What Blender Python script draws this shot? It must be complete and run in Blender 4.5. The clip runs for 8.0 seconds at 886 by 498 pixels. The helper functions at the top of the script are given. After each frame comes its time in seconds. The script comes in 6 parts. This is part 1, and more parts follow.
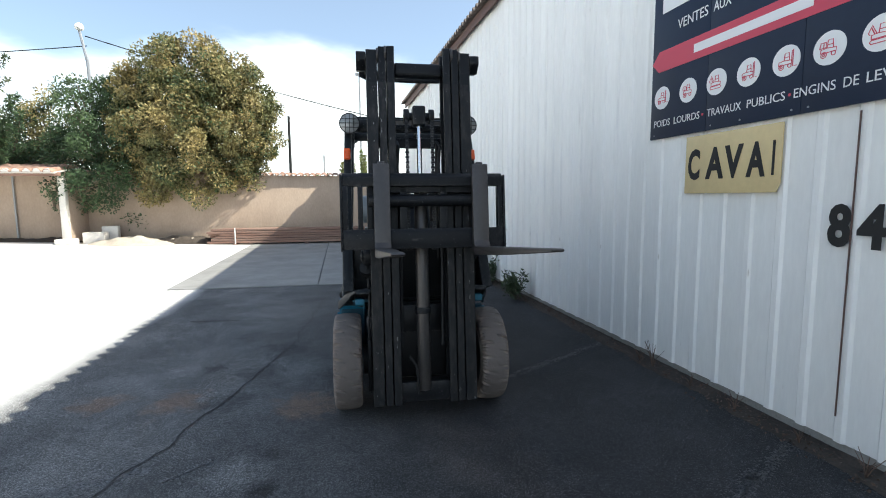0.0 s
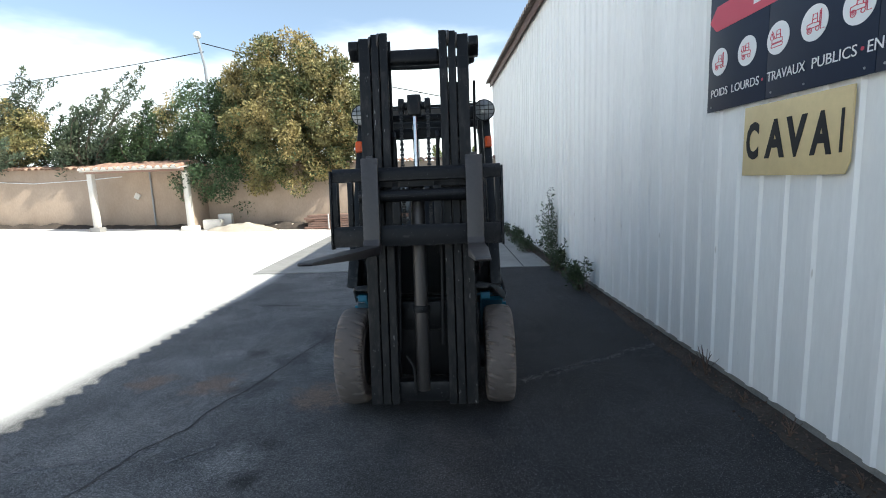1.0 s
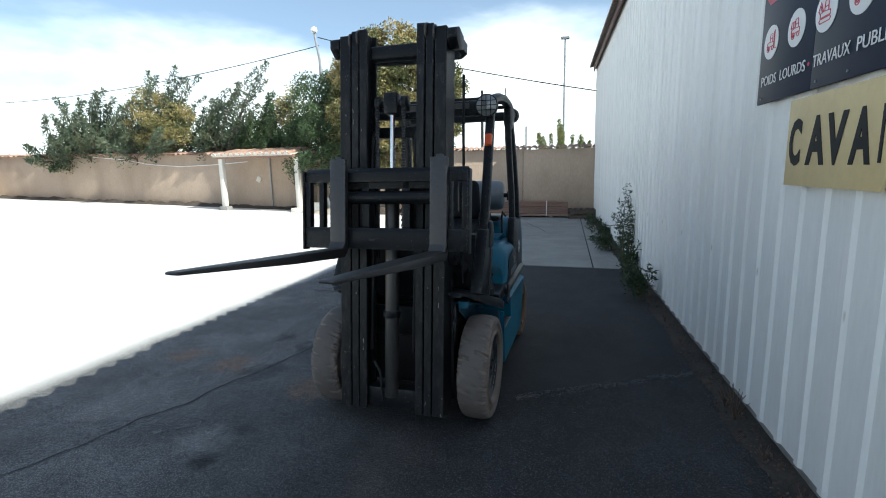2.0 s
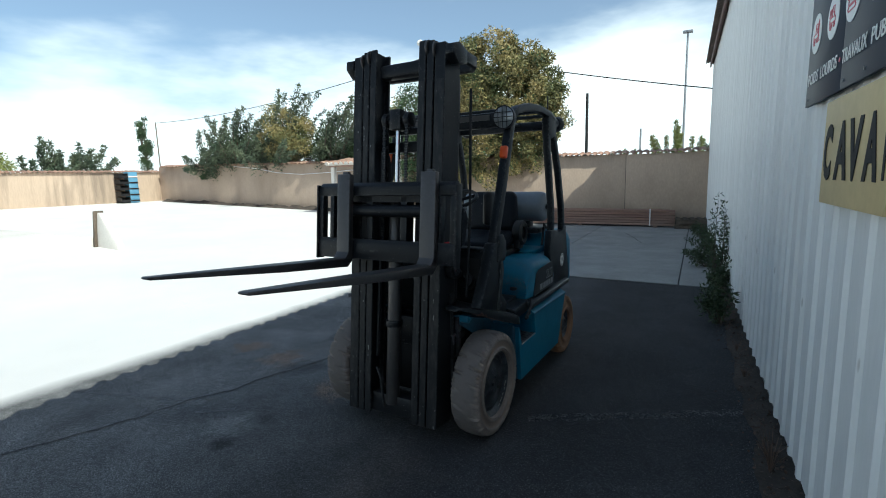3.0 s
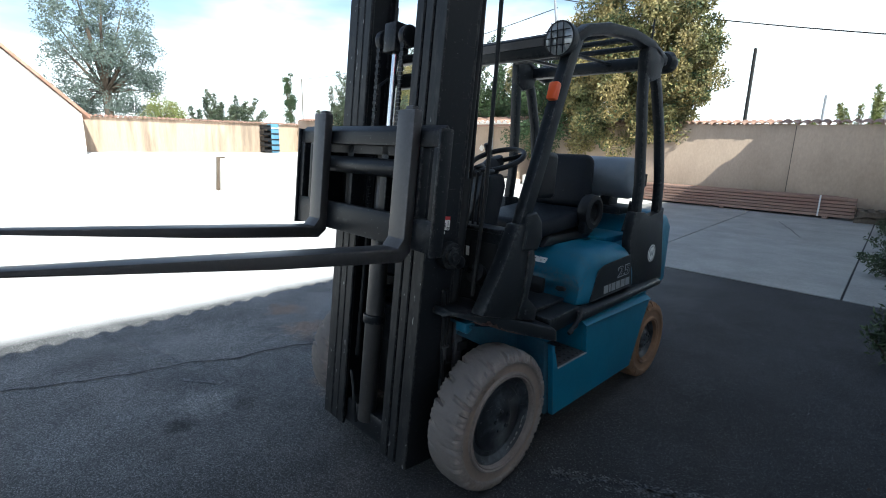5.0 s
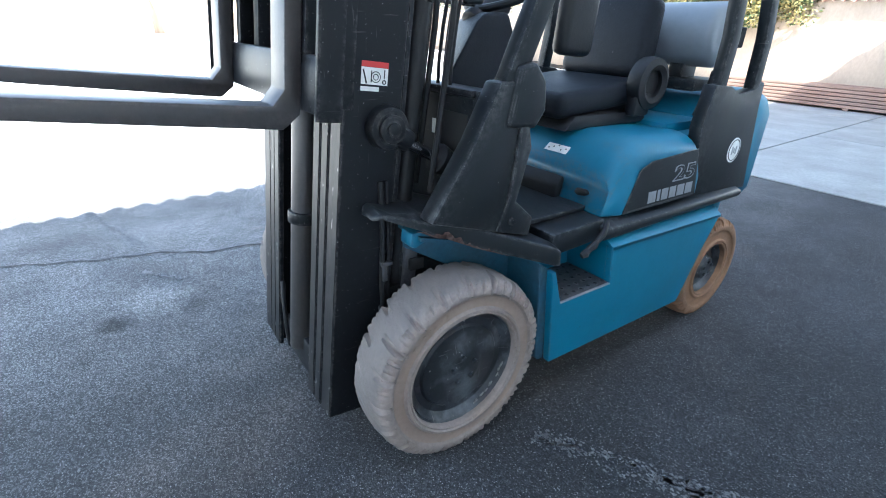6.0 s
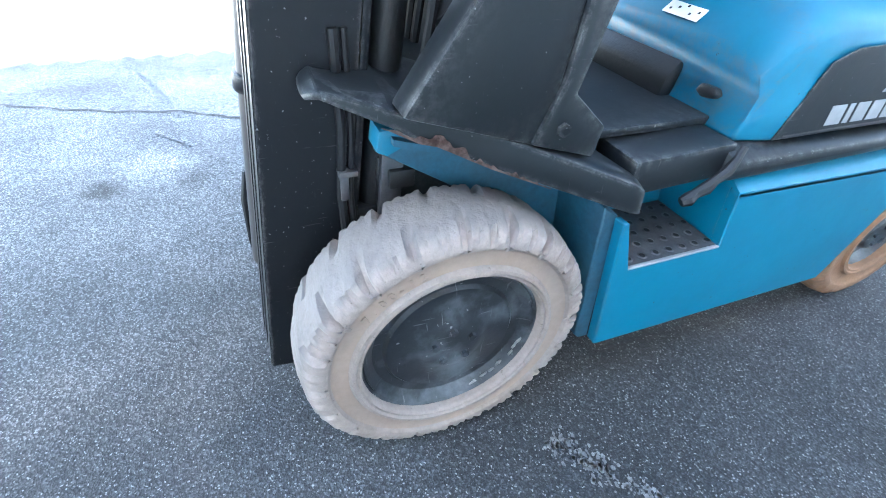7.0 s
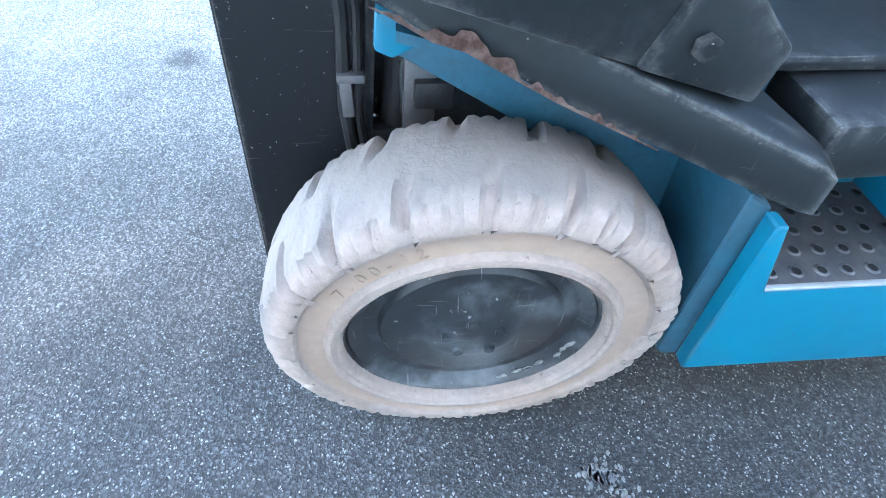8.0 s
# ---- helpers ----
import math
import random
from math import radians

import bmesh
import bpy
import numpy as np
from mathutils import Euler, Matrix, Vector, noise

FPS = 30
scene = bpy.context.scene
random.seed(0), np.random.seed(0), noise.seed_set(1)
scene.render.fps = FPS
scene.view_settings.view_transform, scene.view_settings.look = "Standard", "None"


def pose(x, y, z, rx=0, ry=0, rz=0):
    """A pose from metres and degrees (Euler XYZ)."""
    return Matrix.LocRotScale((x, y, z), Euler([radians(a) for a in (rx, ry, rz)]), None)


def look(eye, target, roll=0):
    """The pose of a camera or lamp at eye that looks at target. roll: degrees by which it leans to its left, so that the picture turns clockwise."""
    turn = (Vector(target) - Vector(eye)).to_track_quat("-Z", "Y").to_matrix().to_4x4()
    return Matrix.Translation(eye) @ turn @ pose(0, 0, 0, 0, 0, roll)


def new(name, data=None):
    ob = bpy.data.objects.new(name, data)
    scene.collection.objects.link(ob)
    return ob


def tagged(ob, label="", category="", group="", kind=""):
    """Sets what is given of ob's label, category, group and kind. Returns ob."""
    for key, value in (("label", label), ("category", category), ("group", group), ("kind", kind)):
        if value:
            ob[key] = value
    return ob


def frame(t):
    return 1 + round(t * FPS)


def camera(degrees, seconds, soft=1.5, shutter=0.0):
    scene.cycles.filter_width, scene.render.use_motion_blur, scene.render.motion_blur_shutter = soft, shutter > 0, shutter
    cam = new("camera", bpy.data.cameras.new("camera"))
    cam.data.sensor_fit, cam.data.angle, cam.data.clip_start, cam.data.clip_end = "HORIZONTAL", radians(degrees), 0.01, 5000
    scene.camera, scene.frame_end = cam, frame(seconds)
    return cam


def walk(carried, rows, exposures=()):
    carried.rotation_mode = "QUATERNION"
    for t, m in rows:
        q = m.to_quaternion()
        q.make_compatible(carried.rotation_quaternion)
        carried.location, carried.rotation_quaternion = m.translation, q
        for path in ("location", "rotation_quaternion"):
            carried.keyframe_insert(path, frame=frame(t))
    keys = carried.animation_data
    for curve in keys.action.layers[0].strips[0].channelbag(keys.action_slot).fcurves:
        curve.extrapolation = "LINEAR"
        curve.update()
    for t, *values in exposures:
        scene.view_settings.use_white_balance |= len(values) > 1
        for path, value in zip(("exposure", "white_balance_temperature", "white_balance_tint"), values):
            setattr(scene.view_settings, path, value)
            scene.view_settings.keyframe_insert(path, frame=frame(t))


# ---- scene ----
cam = camera(85.71, 8.0, soft=1.0)
# seconds, eye x y z, yaw, pitch, roll
ROWS = [
    (0.0, -0.375, -3.215, 1.418, -9.79, -6.22, 0.39),
    (0.5, -0.055, -3.208, 1.431, -2.97, -7.03, 2.05),
    (1.0, 0.289, -3.094, 1.481, 2.62, -8.30, 2.17),
    (1.2, 0.446, -3.041, 1.487, 5.24, -8.76, 2.46),
    (2.3, 1.293, -2.708, 1.560, 21.29, -9.06, 1.68),
    (2.5, 1.415, -2.649, 1.554, 24.62, -7.71, 2.33),
    (3.0, 1.696, -2.551, 1.583, 30.26, -8.59, 1.51),
    (3.5, 1.793, -2.381, 1.556, 28.83, -8.43, 3.04),
    (4.0, 1.738, -2.112, 1.543, 35.55, -9.96, 1.98),
    (4.2, 1.715, -2.046, 1.534, 39.17, -10.03, 1.34),
    (5.3, 1.674, -1.290, 1.464, 47.24, -14.88, -0.97),
    (5.5, 1.602, -1.162, 1.401, 47.17, -19.31, -0.15),
    (6.0, 1.477, -0.779, 1.290, 54.75, -24.73, -1.94),
    (6.5, 1.316, -0.529, 1.170, 62.46, -32.18, -3.43),
    (7.0, 1.132, -0.316, 1.106, 68.07, -38.67, -3.73),
    (7.5, 0.991, -0.173, 1.031, 77.86, -46.37, -1.18),
    (8.0, 0.906, -0.099, 0.980, 85.38, -50.57, -1.95),
]
EXPOSURES = [(0.0, 0.78, 6550, 5), (1.2, 0.68, 6450, 4), (2.5, 0.30, 6150, 0), (3.5, 0.0, 6050, -2), (4.2, 0.14, 6050, 1), (5.3, 1.15, 6150, 4), (5.5, 1.50, 6150, 4), (6.0, 2.72, 6000, 4), (6.5, 3.66, 5950, 3), (7.0, 4.02, 5920, 3), (8.0, 4.34, 5860, 3)]
walk(cam, [(t, pose(x, y, z, 90 + pitch, roll, yaw)) for t, x, y, z, yaw, pitch, roll in ROWS], EXPOSURES)

# ---- daylight ----
SUN_DIR = Vector((1.0, -0.26, 0.985)).normalized()
world = bpy.data.worlds.new("sky")
scene.world = world
world.use_nodes = True
wn = world.node_tree.nodes
wl = world.node_tree.links
sky = wn.new("ShaderNodeTexSky")
sky.sky_type = "NISHITA"
sky.sun_disc = False
sky.sun_elevation = math.asin(SUN_DIR.z)
sky.sun_rotation = math.atan2(SUN_DIR.x, SUN_DIR.y)
sky.air_density, sky.dust_density, sky.ozone_density = 1.0, 1.2, 2.2
# thin bright cloud, thicker towards the horizon
geo = wn.new("ShaderNodeTexCoord")
split = wn.new("ShaderNodeSeparateXYZ")
wl.new(geo.outputs["Generated"], split.inputs[0])
flat = wn.new("ShaderNodeMapping")
flat.inputs["Scale"].default_value = (1.0, 1.0, 3.2)
wl.new(geo.outputs["Generated"], flat.inputs["Vector"])
puff = wn.new("ShaderNodeTexNoise")
puff.inputs["Scale"].default_value, puff.inputs["Detail"].default_value, puff.inputs["Roughness"].default_value = 1.7, 6.0, 0.52
wl.new(flat.outputs[0], puff.inputs["Vector"])
low = wn.new("ShaderNodeMapRange")
low.inputs["From Min"].default_value, low.inputs["From Max"].default_value = 0.0, 0.42
low.inputs["To Min"].default_value, low.inputs["To Max"].default_value = 0.30, -0.30
wl.new(split.outputs["Z"], low.inputs["Value"])
both_f = wn.new("ShaderNodeMath")
wl.new(puff.outputs["Fac"], both_f.inputs[0])
wl.new(low.outputs[0], both_f.inputs[1])
veil = wn.new("ShaderNodeMapRange")
veil.interpolation_type = "SMOOTHSTEP"
veil.inputs["From Min"].default_value, veil.inputs["From Max"].default_value = 0.44, 0.72
veil.inputs["To Min"].default_value, veil.inputs["To Max"].default_value = 0.09, 0.95
wl.new(both_f.outputs[0], veil.inputs["Value"])
cloud = wn.new("ShaderNodeMix")
cloud.data_type = "RGBA"
cloud.inputs["B"].default_value = (9.4, 9.9, 10.2, 1)
wl.new(veil.outputs[0], cloud.inputs["Factor"])
wl.new(sky.outputs[0], cloud.inputs["A"])
wl.new(cloud.outputs["Result"], wn["Background"].inputs[0])
wn["Background"].inputs[1].default_value = 0.13
sun = new("sun", bpy.data.lights.new("sun", "SUN"))
sun.data.energy, sun.data.angle, sun.data.color = 5.0, radians(0.25), (1.0, 0.95, 0.87)
sun.matrix_world = look(SUN_DIR * 30, (0, 0, 0))

# ---- materials ----
def material(name, base=(0.5, 0.5, 0.5), rough=0.7, metal=0.0, second=None, amount=0.5, scale=4.0, fine=0.0, fine_scale=60.0,
             bump=0.0, bump_scale=80.0, stretch=(1, 1, 1), contrast=(0.4, 0.65), island=0.0, spec=0.5, wear=None, specks=None, scratch=None):
    """Two tones mixed by broad noise, a fine grain in value, a bump, and a shift from piece to piece."""
    m = bpy.data.materials.new(name)
    m.use_nodes = True
    n, l = m.node_tree.nodes, m.node_tree.links
    bsdf = n["Principled BSDF"]
    bsdf.inputs["Roughness"].default_value, bsdf.inputs["Metallic"].default_value = rough, metal
    bsdf.inputs["Specular IOR Level"].default_value = spec
    tc = n.new("ShaderNodeTexCoord")
    mp = n.new("ShaderNodeMapping")
    mp.inputs["Scale"].default_value = stretch
    l.new(tc.outputs["Object"], mp.inputs["Vector"])
    def tex(s, detail=6.0, rgh=0.6):
        t = n.new("ShaderNodeTexNoise")
        t.inputs["Scale"].default_value, t.inputs["Detail"].default_value, t.inputs["Roughness"].default_value = s, detail, rgh
        l.new(mp.outputs[0], t.inputs["Vector"])
        return t
    colour = None
    mix = n.new("ShaderNodeMix")
    mix.data_type = "RGBA"
    mix.inputs["A"].default_value = (*base, 1)
    mix.inputs["B"].default_value = (*(second or base), 1)
    ramp = n.new("ShaderNodeValToRGB")
    ramp.color_ramp.elements[0].position, ramp.color_ramp.elements[1].position = contrast
    big = tex(scale)
    l.new(big.outputs["Fac"], ramp.inputs[0])
    mul = n.new("ShaderNodeMath")
    mul.operation = "MULTIPLY"
    mul.inputs[1].default_value = amount
    l.new(ramp.outputs[0], mul.inputs[0])
    l.new(mul.outputs[0], mix.inputs["Factor"])
    colour = mix.outputs["Result"]
    hsv = n.new("ShaderNodeHueSaturation")
    l.new(colour, hsv.inputs["Color"])
    value = None
    if fine:
        g = tex(fine_scale, 3.0, 0.7)
        mr = n.new("ShaderNodeMapRange")
        mr.inputs["From Min"].default_value, mr.inputs["From Max"].default_value = 0.25, 0.75
        mr.inputs["To Min"].default_value, mr.inputs["To Max"].default_value = 1 - fine, 1 + fine
        l.new(g.outputs["Fac"], mr.inputs["Value"])
        value = mr.outputs[0]
    if island:
        oi = n.new("ShaderNodeObjectInfo")
        ge = n.new("ShaderNodeNewGeometry")
        add = n.new("ShaderNodeMath")
        add.operation = "ADD"
        l.new(oi.outputs["Random"], add.inputs[0])
        l.new(ge.outputs["Random Per Island"], add.inputs[1])
        fr = n.new("ShaderNodeMath")
        fr.operation = "FRACT"
        l.new(add.outputs[0], fr.inputs[0])
        mr2 = n.new("ShaderNodeMapRange")
        mr2.inputs["To Min"].default_value, mr2.inputs["To Max"].default_value = 1 - island, 1 + island
        l.new(fr.outputs[0], mr2.inputs["Value"])
        if value:
            mm = n.new("ShaderNodeMath")
            mm.operation = "MULTIPLY"
            l.new(value, mm.inputs[0])
            l.new(mr2.outputs[0], mm.inputs[1])
            value = mm.outputs[0]
        else:
            value = mr2.outputs[0]
    if value:
        l.new(value, hsv.inputs["Value"])
    out = hsv.outputs[0]
    def over(mask, tone, strength):
        k = n.new("ShaderNodeMath")
        k.operation = "MULTIPLY"
        k.inputs[1].default_value = strength
        l.new(mask, k.inputs[0])
        x = n.new("ShaderNodeMix")
        x.data_type = "RGBA"
        l.new(k.outputs[0], x.inputs["Factor"])
        l.new(out, x.inputs["A"])
        x.inputs["B"].default_value = (*tone, 1)
        return x.outputs["Result"]
    if wear:
        # paint rubbed off along the edges, broken up by noise
        ge2 = n.new("ShaderNodeNewGeometry")
        bv = n.new("ShaderNodeBevel")
        bv.samples = 4
        bv.inputs["Radius"].default_value = 0.012
        dot = n.new("ShaderNodeVectorMath")
        dot.operation = "DOT_PRODUCT"
        l.new(bv.outputs[0], dot.inputs[0])
        l.new(ge2.outputs["True Normal"], dot.inputs[1])
        w1 = n.new("ShaderNodeMapRange")
        w1.inputs["From Min"].default_value, w1.inputs["From Max"].default_value = 0.992, 0.93
        l.new(dot.outputs["Value"], w1.inputs["Value"])
        w2 = n.new("ShaderNodeMapRange")
        w2.inputs["From Min"].default_value, w2.inputs["From Max"].default_value = 0.42, 0.62
        l.new(tex(38.0, 5.0, 0.7).outputs["Fac"], w2.inputs["Value"])
        wm = n.new("ShaderNodeMath")
        wm.operation = "MULTIPLY"
        l.new(w1.outputs[0], wm.inputs[0])
        l.new(w2.outputs[0], wm.inputs[1])
        out = over(wm.outputs[0], wear[0], wear[1])
    if specks:
        # small chips and splashes
        s1 = n.new("ShaderNodeMapRange")
        s1.inputs["From Min"].default_value, s1.inputs["From Max"].default_value = specks[2], specks[2] + 0.035
        l.new(tex(specks[1], 2.0, 0.55).outputs["Fac"], s1.inputs["Value"])
        out = over(s1.outputs[0], specks[0], 0.85)
    if scratch:
        # thin scrapes in two directions
        for turn, stretch_s in ((0.5, (3, 5, 70)), (-0.8, (3, 80, 6))):
            ms = n.new("ShaderNodeMapping")
            ms.inputs["Rotation"].default_value = (turn, 0, 0)
            ms.inputs["Scale"].default_value = stretch_s
            l.new(tc.outputs["Object"], ms.inputs["Vector"])
            ts = n.new("ShaderNodeTexNoise")
            ts.inputs["Scale"].default_value, ts.inputs["Detail"].default_value = 2.2, 3.0
            l.new(ms.outputs[0], ts.inputs["Vector"])
            sm = n.new("ShaderNodeMapRange")
            sm.inputs["From Min"].default_value, sm.inputs["From Max"].default_value = scratch[1], scratch[1] + 0.04
            l.new(ts.outputs["Fac"], sm.inputs["Value"])
            out = over(sm.outputs[0], scratch[0], 0.45)
    l.new(out, bsdf.inputs["Base Color"])
    rr = n.new("ShaderNodeMapRange")
    rr.inputs["To Min"].default_value, rr.inputs["To Max"].default_value = max(0.03, rough - 0.12), min(1.0, rough + 0.12)
    l.new(big.outputs["Fac"], rr.inputs["Value"])
    l.new(rr.outputs[0], bsdf.inputs["Roughness"])
    if bump:
        b = n.new("ShaderNodeBump")
        b.inputs["Strength"].default_value, b.inputs["Distance"].default_value = bump, 0.01
        l.new(tex(bump_scale, 4.0).outputs["Fac"], b.inputs["Height"])
        l.new(b.outputs[0], bsdf.inputs["Normal"])
    return m


BLUE = material("blue_paint", (0.007, 0.138, 0.225), 0.46, 0.0, (0.016, 0.100, 0.155), 0.7, 2.8, 0.04, 40.0, 0.02, 30.0, contrast=(0.35, 0.8), wear=((0.08, 0.11, 0.13), 0.5), specks=((0.03, 0.04, 0.05), 60.0, 0.745), scratch=((0.05, 0.10, 0.13), 0.70), spec=0.32)
DARK = material("dark_grey_paint", (0.010, 0.0125, 0.0145), 0.40, 0.0, (0.021, 0.022, 0.024), 0.5, 2.0, 0.06, 60.0, 0.03, 40.0, contrast=(0.3, 0.85), spec=0.2, wear=((0.12, 0.12, 0.12), 0.8), specks=((0.20, 0.20, 0.20), 120.0, 0.735), scratch=((0.085, 0.082, 0.08), 0.71))
MAST = material("mast_steel", (0.0075, 0.0085, 0.0105), 0.42, 0.1, (0.012, 0.0125, 0.014), 0.5, 2.0, 0.06, 90.0, 0.03, 50.0, contrast=(0.3, 0.85), spec=0.22, wear=((0.11, 0.105, 0.10), 0.7), specks=((0.20, 0.20, 0.20), 130.0, 0.705), scratch=((0.075, 0.073, 0.07), 0.70))
FORK = material("worn_fork_steel", (0.065, 0.060, 0.058), 0.42, 0.55, (0.10, 0.09, 0.085), 0.5, 3.0, 0.08, 80.0, 0.05, 60.0, contrast=(0.3, 0.8), wear=((0.16, 0.145, 0.14), 0.6), specks=((0.13, 0.115, 0.105), 70.0, 0.75))
BLACK = material("black_plastic", (0.010, 0.010, 0.011), 0.5, 0.0, (0.022, 0.022, 0.022), 0.6, 4.0, 0.15, 60.0, 0.1, 90.0, contrast=(0.3, 0.8), spec=0.3)
VINYL = material("seat_vinyl", (0.009, 0.011, 0.015), 0.5, 0.0, (0.022, 0.024, 0.028), 0.5, 3.0, 0.10, 50.0, 0.2, 120.0, contrast=(0.3, 0.8), spec=0.12, specks=((0.10, 0.10, 0.10), 40.0, 0.74))
TYRE = material("pale_tyre_rubber", (0.235, 0.192, 0.166), 0.78, 0.0, (0.185, 0.14, 0.113), 0.6, 5.0, 0.14, 70.0, 0.40, 55.0, contrast=(0.42, 0.62), specks=((0.14, 0.11, 0.095), 90.0, 0.70))


def worn_shaded_tread(mat, r0, r1, tone):
    """The running face is rubbed down to a darker rubber, toned down further for the wing's shade, with an uneven
    border at the shoulder.
    """
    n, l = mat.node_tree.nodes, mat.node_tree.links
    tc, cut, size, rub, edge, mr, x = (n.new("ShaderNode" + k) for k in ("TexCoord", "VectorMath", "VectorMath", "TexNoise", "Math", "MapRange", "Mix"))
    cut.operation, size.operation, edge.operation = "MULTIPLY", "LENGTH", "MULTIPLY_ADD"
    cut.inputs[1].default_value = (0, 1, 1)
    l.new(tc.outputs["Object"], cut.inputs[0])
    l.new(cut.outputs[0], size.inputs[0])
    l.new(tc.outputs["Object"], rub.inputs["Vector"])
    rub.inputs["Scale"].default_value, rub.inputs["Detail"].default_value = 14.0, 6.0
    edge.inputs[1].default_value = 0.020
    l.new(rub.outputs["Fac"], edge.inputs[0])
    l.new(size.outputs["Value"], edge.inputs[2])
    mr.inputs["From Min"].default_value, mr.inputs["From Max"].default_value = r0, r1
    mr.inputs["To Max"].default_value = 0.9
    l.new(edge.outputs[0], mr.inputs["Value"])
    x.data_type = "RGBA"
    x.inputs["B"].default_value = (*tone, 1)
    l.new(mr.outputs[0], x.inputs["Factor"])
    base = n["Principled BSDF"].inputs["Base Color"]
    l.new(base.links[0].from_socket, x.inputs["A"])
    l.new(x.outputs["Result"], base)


# tone holds both the wear and the shade under the wing
worn_shaded_tread(TYRE, 0.309, 0.325, (0.120, 0.103, 0.093))
RUST_TYRE = material("ochre_tyre_rubber", (0.235, 0.125, 0.066), 0.85, 0.0, (0.165, 0.092, 0.054), 0.6, 7.0, 0.15, 50.0, 0.2, 60.0)
RIM = material("dusty_rim_paint", (0.018, 0.020, 0.023), 0.36, 0.1, (0.135, 0.15, 0.16), 0.8, 9.0, 0.25, 60.0, 0.05, 40.0, contrast=(0.47, 0.74), specks=((0.26, 0.26, 0.25), 55.0, 0.70), scratch=((0.20, 0.20, 0.20), 0.68))
CHROME = material("polished_rod", (0.75, 0.75, 0.76), 0.16, 1.0)
TANK = material("tank_paint", (0.22, 0.245, 0.27), 0.42, 0.2, (0.17, 0.19, 0.21), 0.5, 4.0, 0.04, 40.0)
# dustier, darker copy of BLUE; the wheel arch's shade is put into its colour
DUSTY_SHADE_BLUE = material("dusty_shade_blue", (0.012, 0.085, 0.135), 0.65, 0.0, (0.03, 0.06, 0.08), 0.7, 6.0, 0.2, 50.0, 0.1, 50.0)
ORANGE = material("orange_lens", (0.75, 0.10, 0.015), 0.3)
LENS = material("lamp_lens", (0.30, 0.31, 0.31), 0.15, 0.3, (0.5, 0.5, 0.5), 0.5, 20.0)
WHITE = material("white_sticker", (0.75, 0.75, 0.72), 0.5, 0.0, (0.55, 0.55, 0.52), 0.5, 30.0)
RED = material("red_sticker", (0.55, 0.03, 0.03), 0.5)
STEP = material("step_steel", (0.07, 0.068, 0.074), 0.5, 0.4, (0.12, 0.115, 0.115), 0.6, 20.0, 0.2, 90.0)
SHEET = material("white_sheet_cladding", (0.87, 0.87, 0.85), 0.45, 0.0, (0.72, 0.715, 0.69), 0.5, 1.2, 0.04, 30.0, 0.03, 12.0, (1, 1, 0.18), (0.45, 0.75), 0.03, specks=((0.30, 0.25, 0.21), 17.0, 0.745))
ROOF = material("fibre_cement_roof", (0.20, 0.17, 0.15), 0.9, 0.0, (0.12, 0.10, 0.09), 0.7, 2.0, 0.2, 40.0, 0.3, 60.0)
FASCIA = material("brown_fascia", (0.10, 0.055, 0.045), 0.7, 0.0, (0.15, 0.09, 0.07), 0.5, 3.0, 0.15, 30.0)
STUCCO = material("beige_plaster", (0.47, 0.365, 0.28), 0.9, 0.0, (0.33, 0.25, 0.185), 0.7, 0.7, 0.1, 20.0, 0.4, 25.0, (1, 1, 0.5))
STREAKED = material("streaked_plaster", (0.47, 0.36, 0.265), 0.9, 0.0, (0.20, 0.155, 0.115), 0.75, 1.1, 0.1, 20.0, 0.4, 25.0, (1.6, 1.6, 0.16), (0.48, 0.66))
STUCCO_WHITE = material("pale_plaster", (0.72, 0.68, 0.62), 0.9, 0.0, (0.6, 0.56, 0.5), 0.6, 0.8, 0.08, 20.0, 0.3, 25.0)
TILE = material("clay_tile", (0.27, 0.135, 0.092), 0.85, 0.0, (0.42, 0.31, 0.235), 0.6, 3.0, 0.15, 40.0, 0.3, 40.0, (1, 1, 1), (0.35, 0.6), 0.25)
WOOD = material("weathered_red_boards", (0.24, 0.13, 0.095), 0.8, 0.0, (0.33, 0.23, 0.18), 0.7, 2.0, 0.2, 50.0, 0.2, 60.0, (0.3, 2, 2), (0.35, 0.65), 0.15)
CONCRETE = material("old_concrete", (0.30, 0.294, 0.28), 0.9, 0.0, (0.205, 0.20, 0.19), 0.8, 1.6, 0.18, 45.0, 0.25, 40.0, (1, 1, 1), (0.35, 0.7), 0.05)
NAVY = material("navy_sign_print", (0.010, 0.020, 0.045), 0.5, 0.0, (0.018, 0.03, 0.06), 0.5, 1.0, 0.05, 20.0, spec=0.3)
PINK = material("red_sign_print", (0.55, 0.045, 0.085), 0.35)
PRINT = material("white_sign_print", (0.78, 0.78, 0.78), 0.35)
YELLOW = material("cream_panel", (0.70, 0.56, 0.30), 0.6, 0.0, (0.6, 0.47, 0.25), 0.6, 2.0, 0.05, 20.0)
STENCIL = material("black_stencil_paint", (0.015, 0.015, 0.015), 0.7)
BARK = material("bark", (0.10, 0.075, 0.055), 0.95, 0.0, (0.16, 0.13, 0.1), 0.6, 6.0, 0.3, 40.0, 0.5, 30.0, (1, 1, 0.3))
GALV = material("galvanised_steel", (0.34, 0.35, 0.36), 0.5, 0.6, (0.26, 0.27, 0.28), 0.6, 4.0, 0.1, 30.0)
DIRT = material("dry_soil", (0.045, 0.036, 0.029), 1.0, 0.0, (0.10, 0.08, 0.063), 0.7, 3.0, 0.35, 50.0, 0.6, 40.0)
SAND = material("pale_sand", (0.50, 0.44, 0.36), 1.0, 0.0, (0.4, 0.34, 0.27), 0.7, 3.0, 0.2, 50.0, 0.5, 40.0)
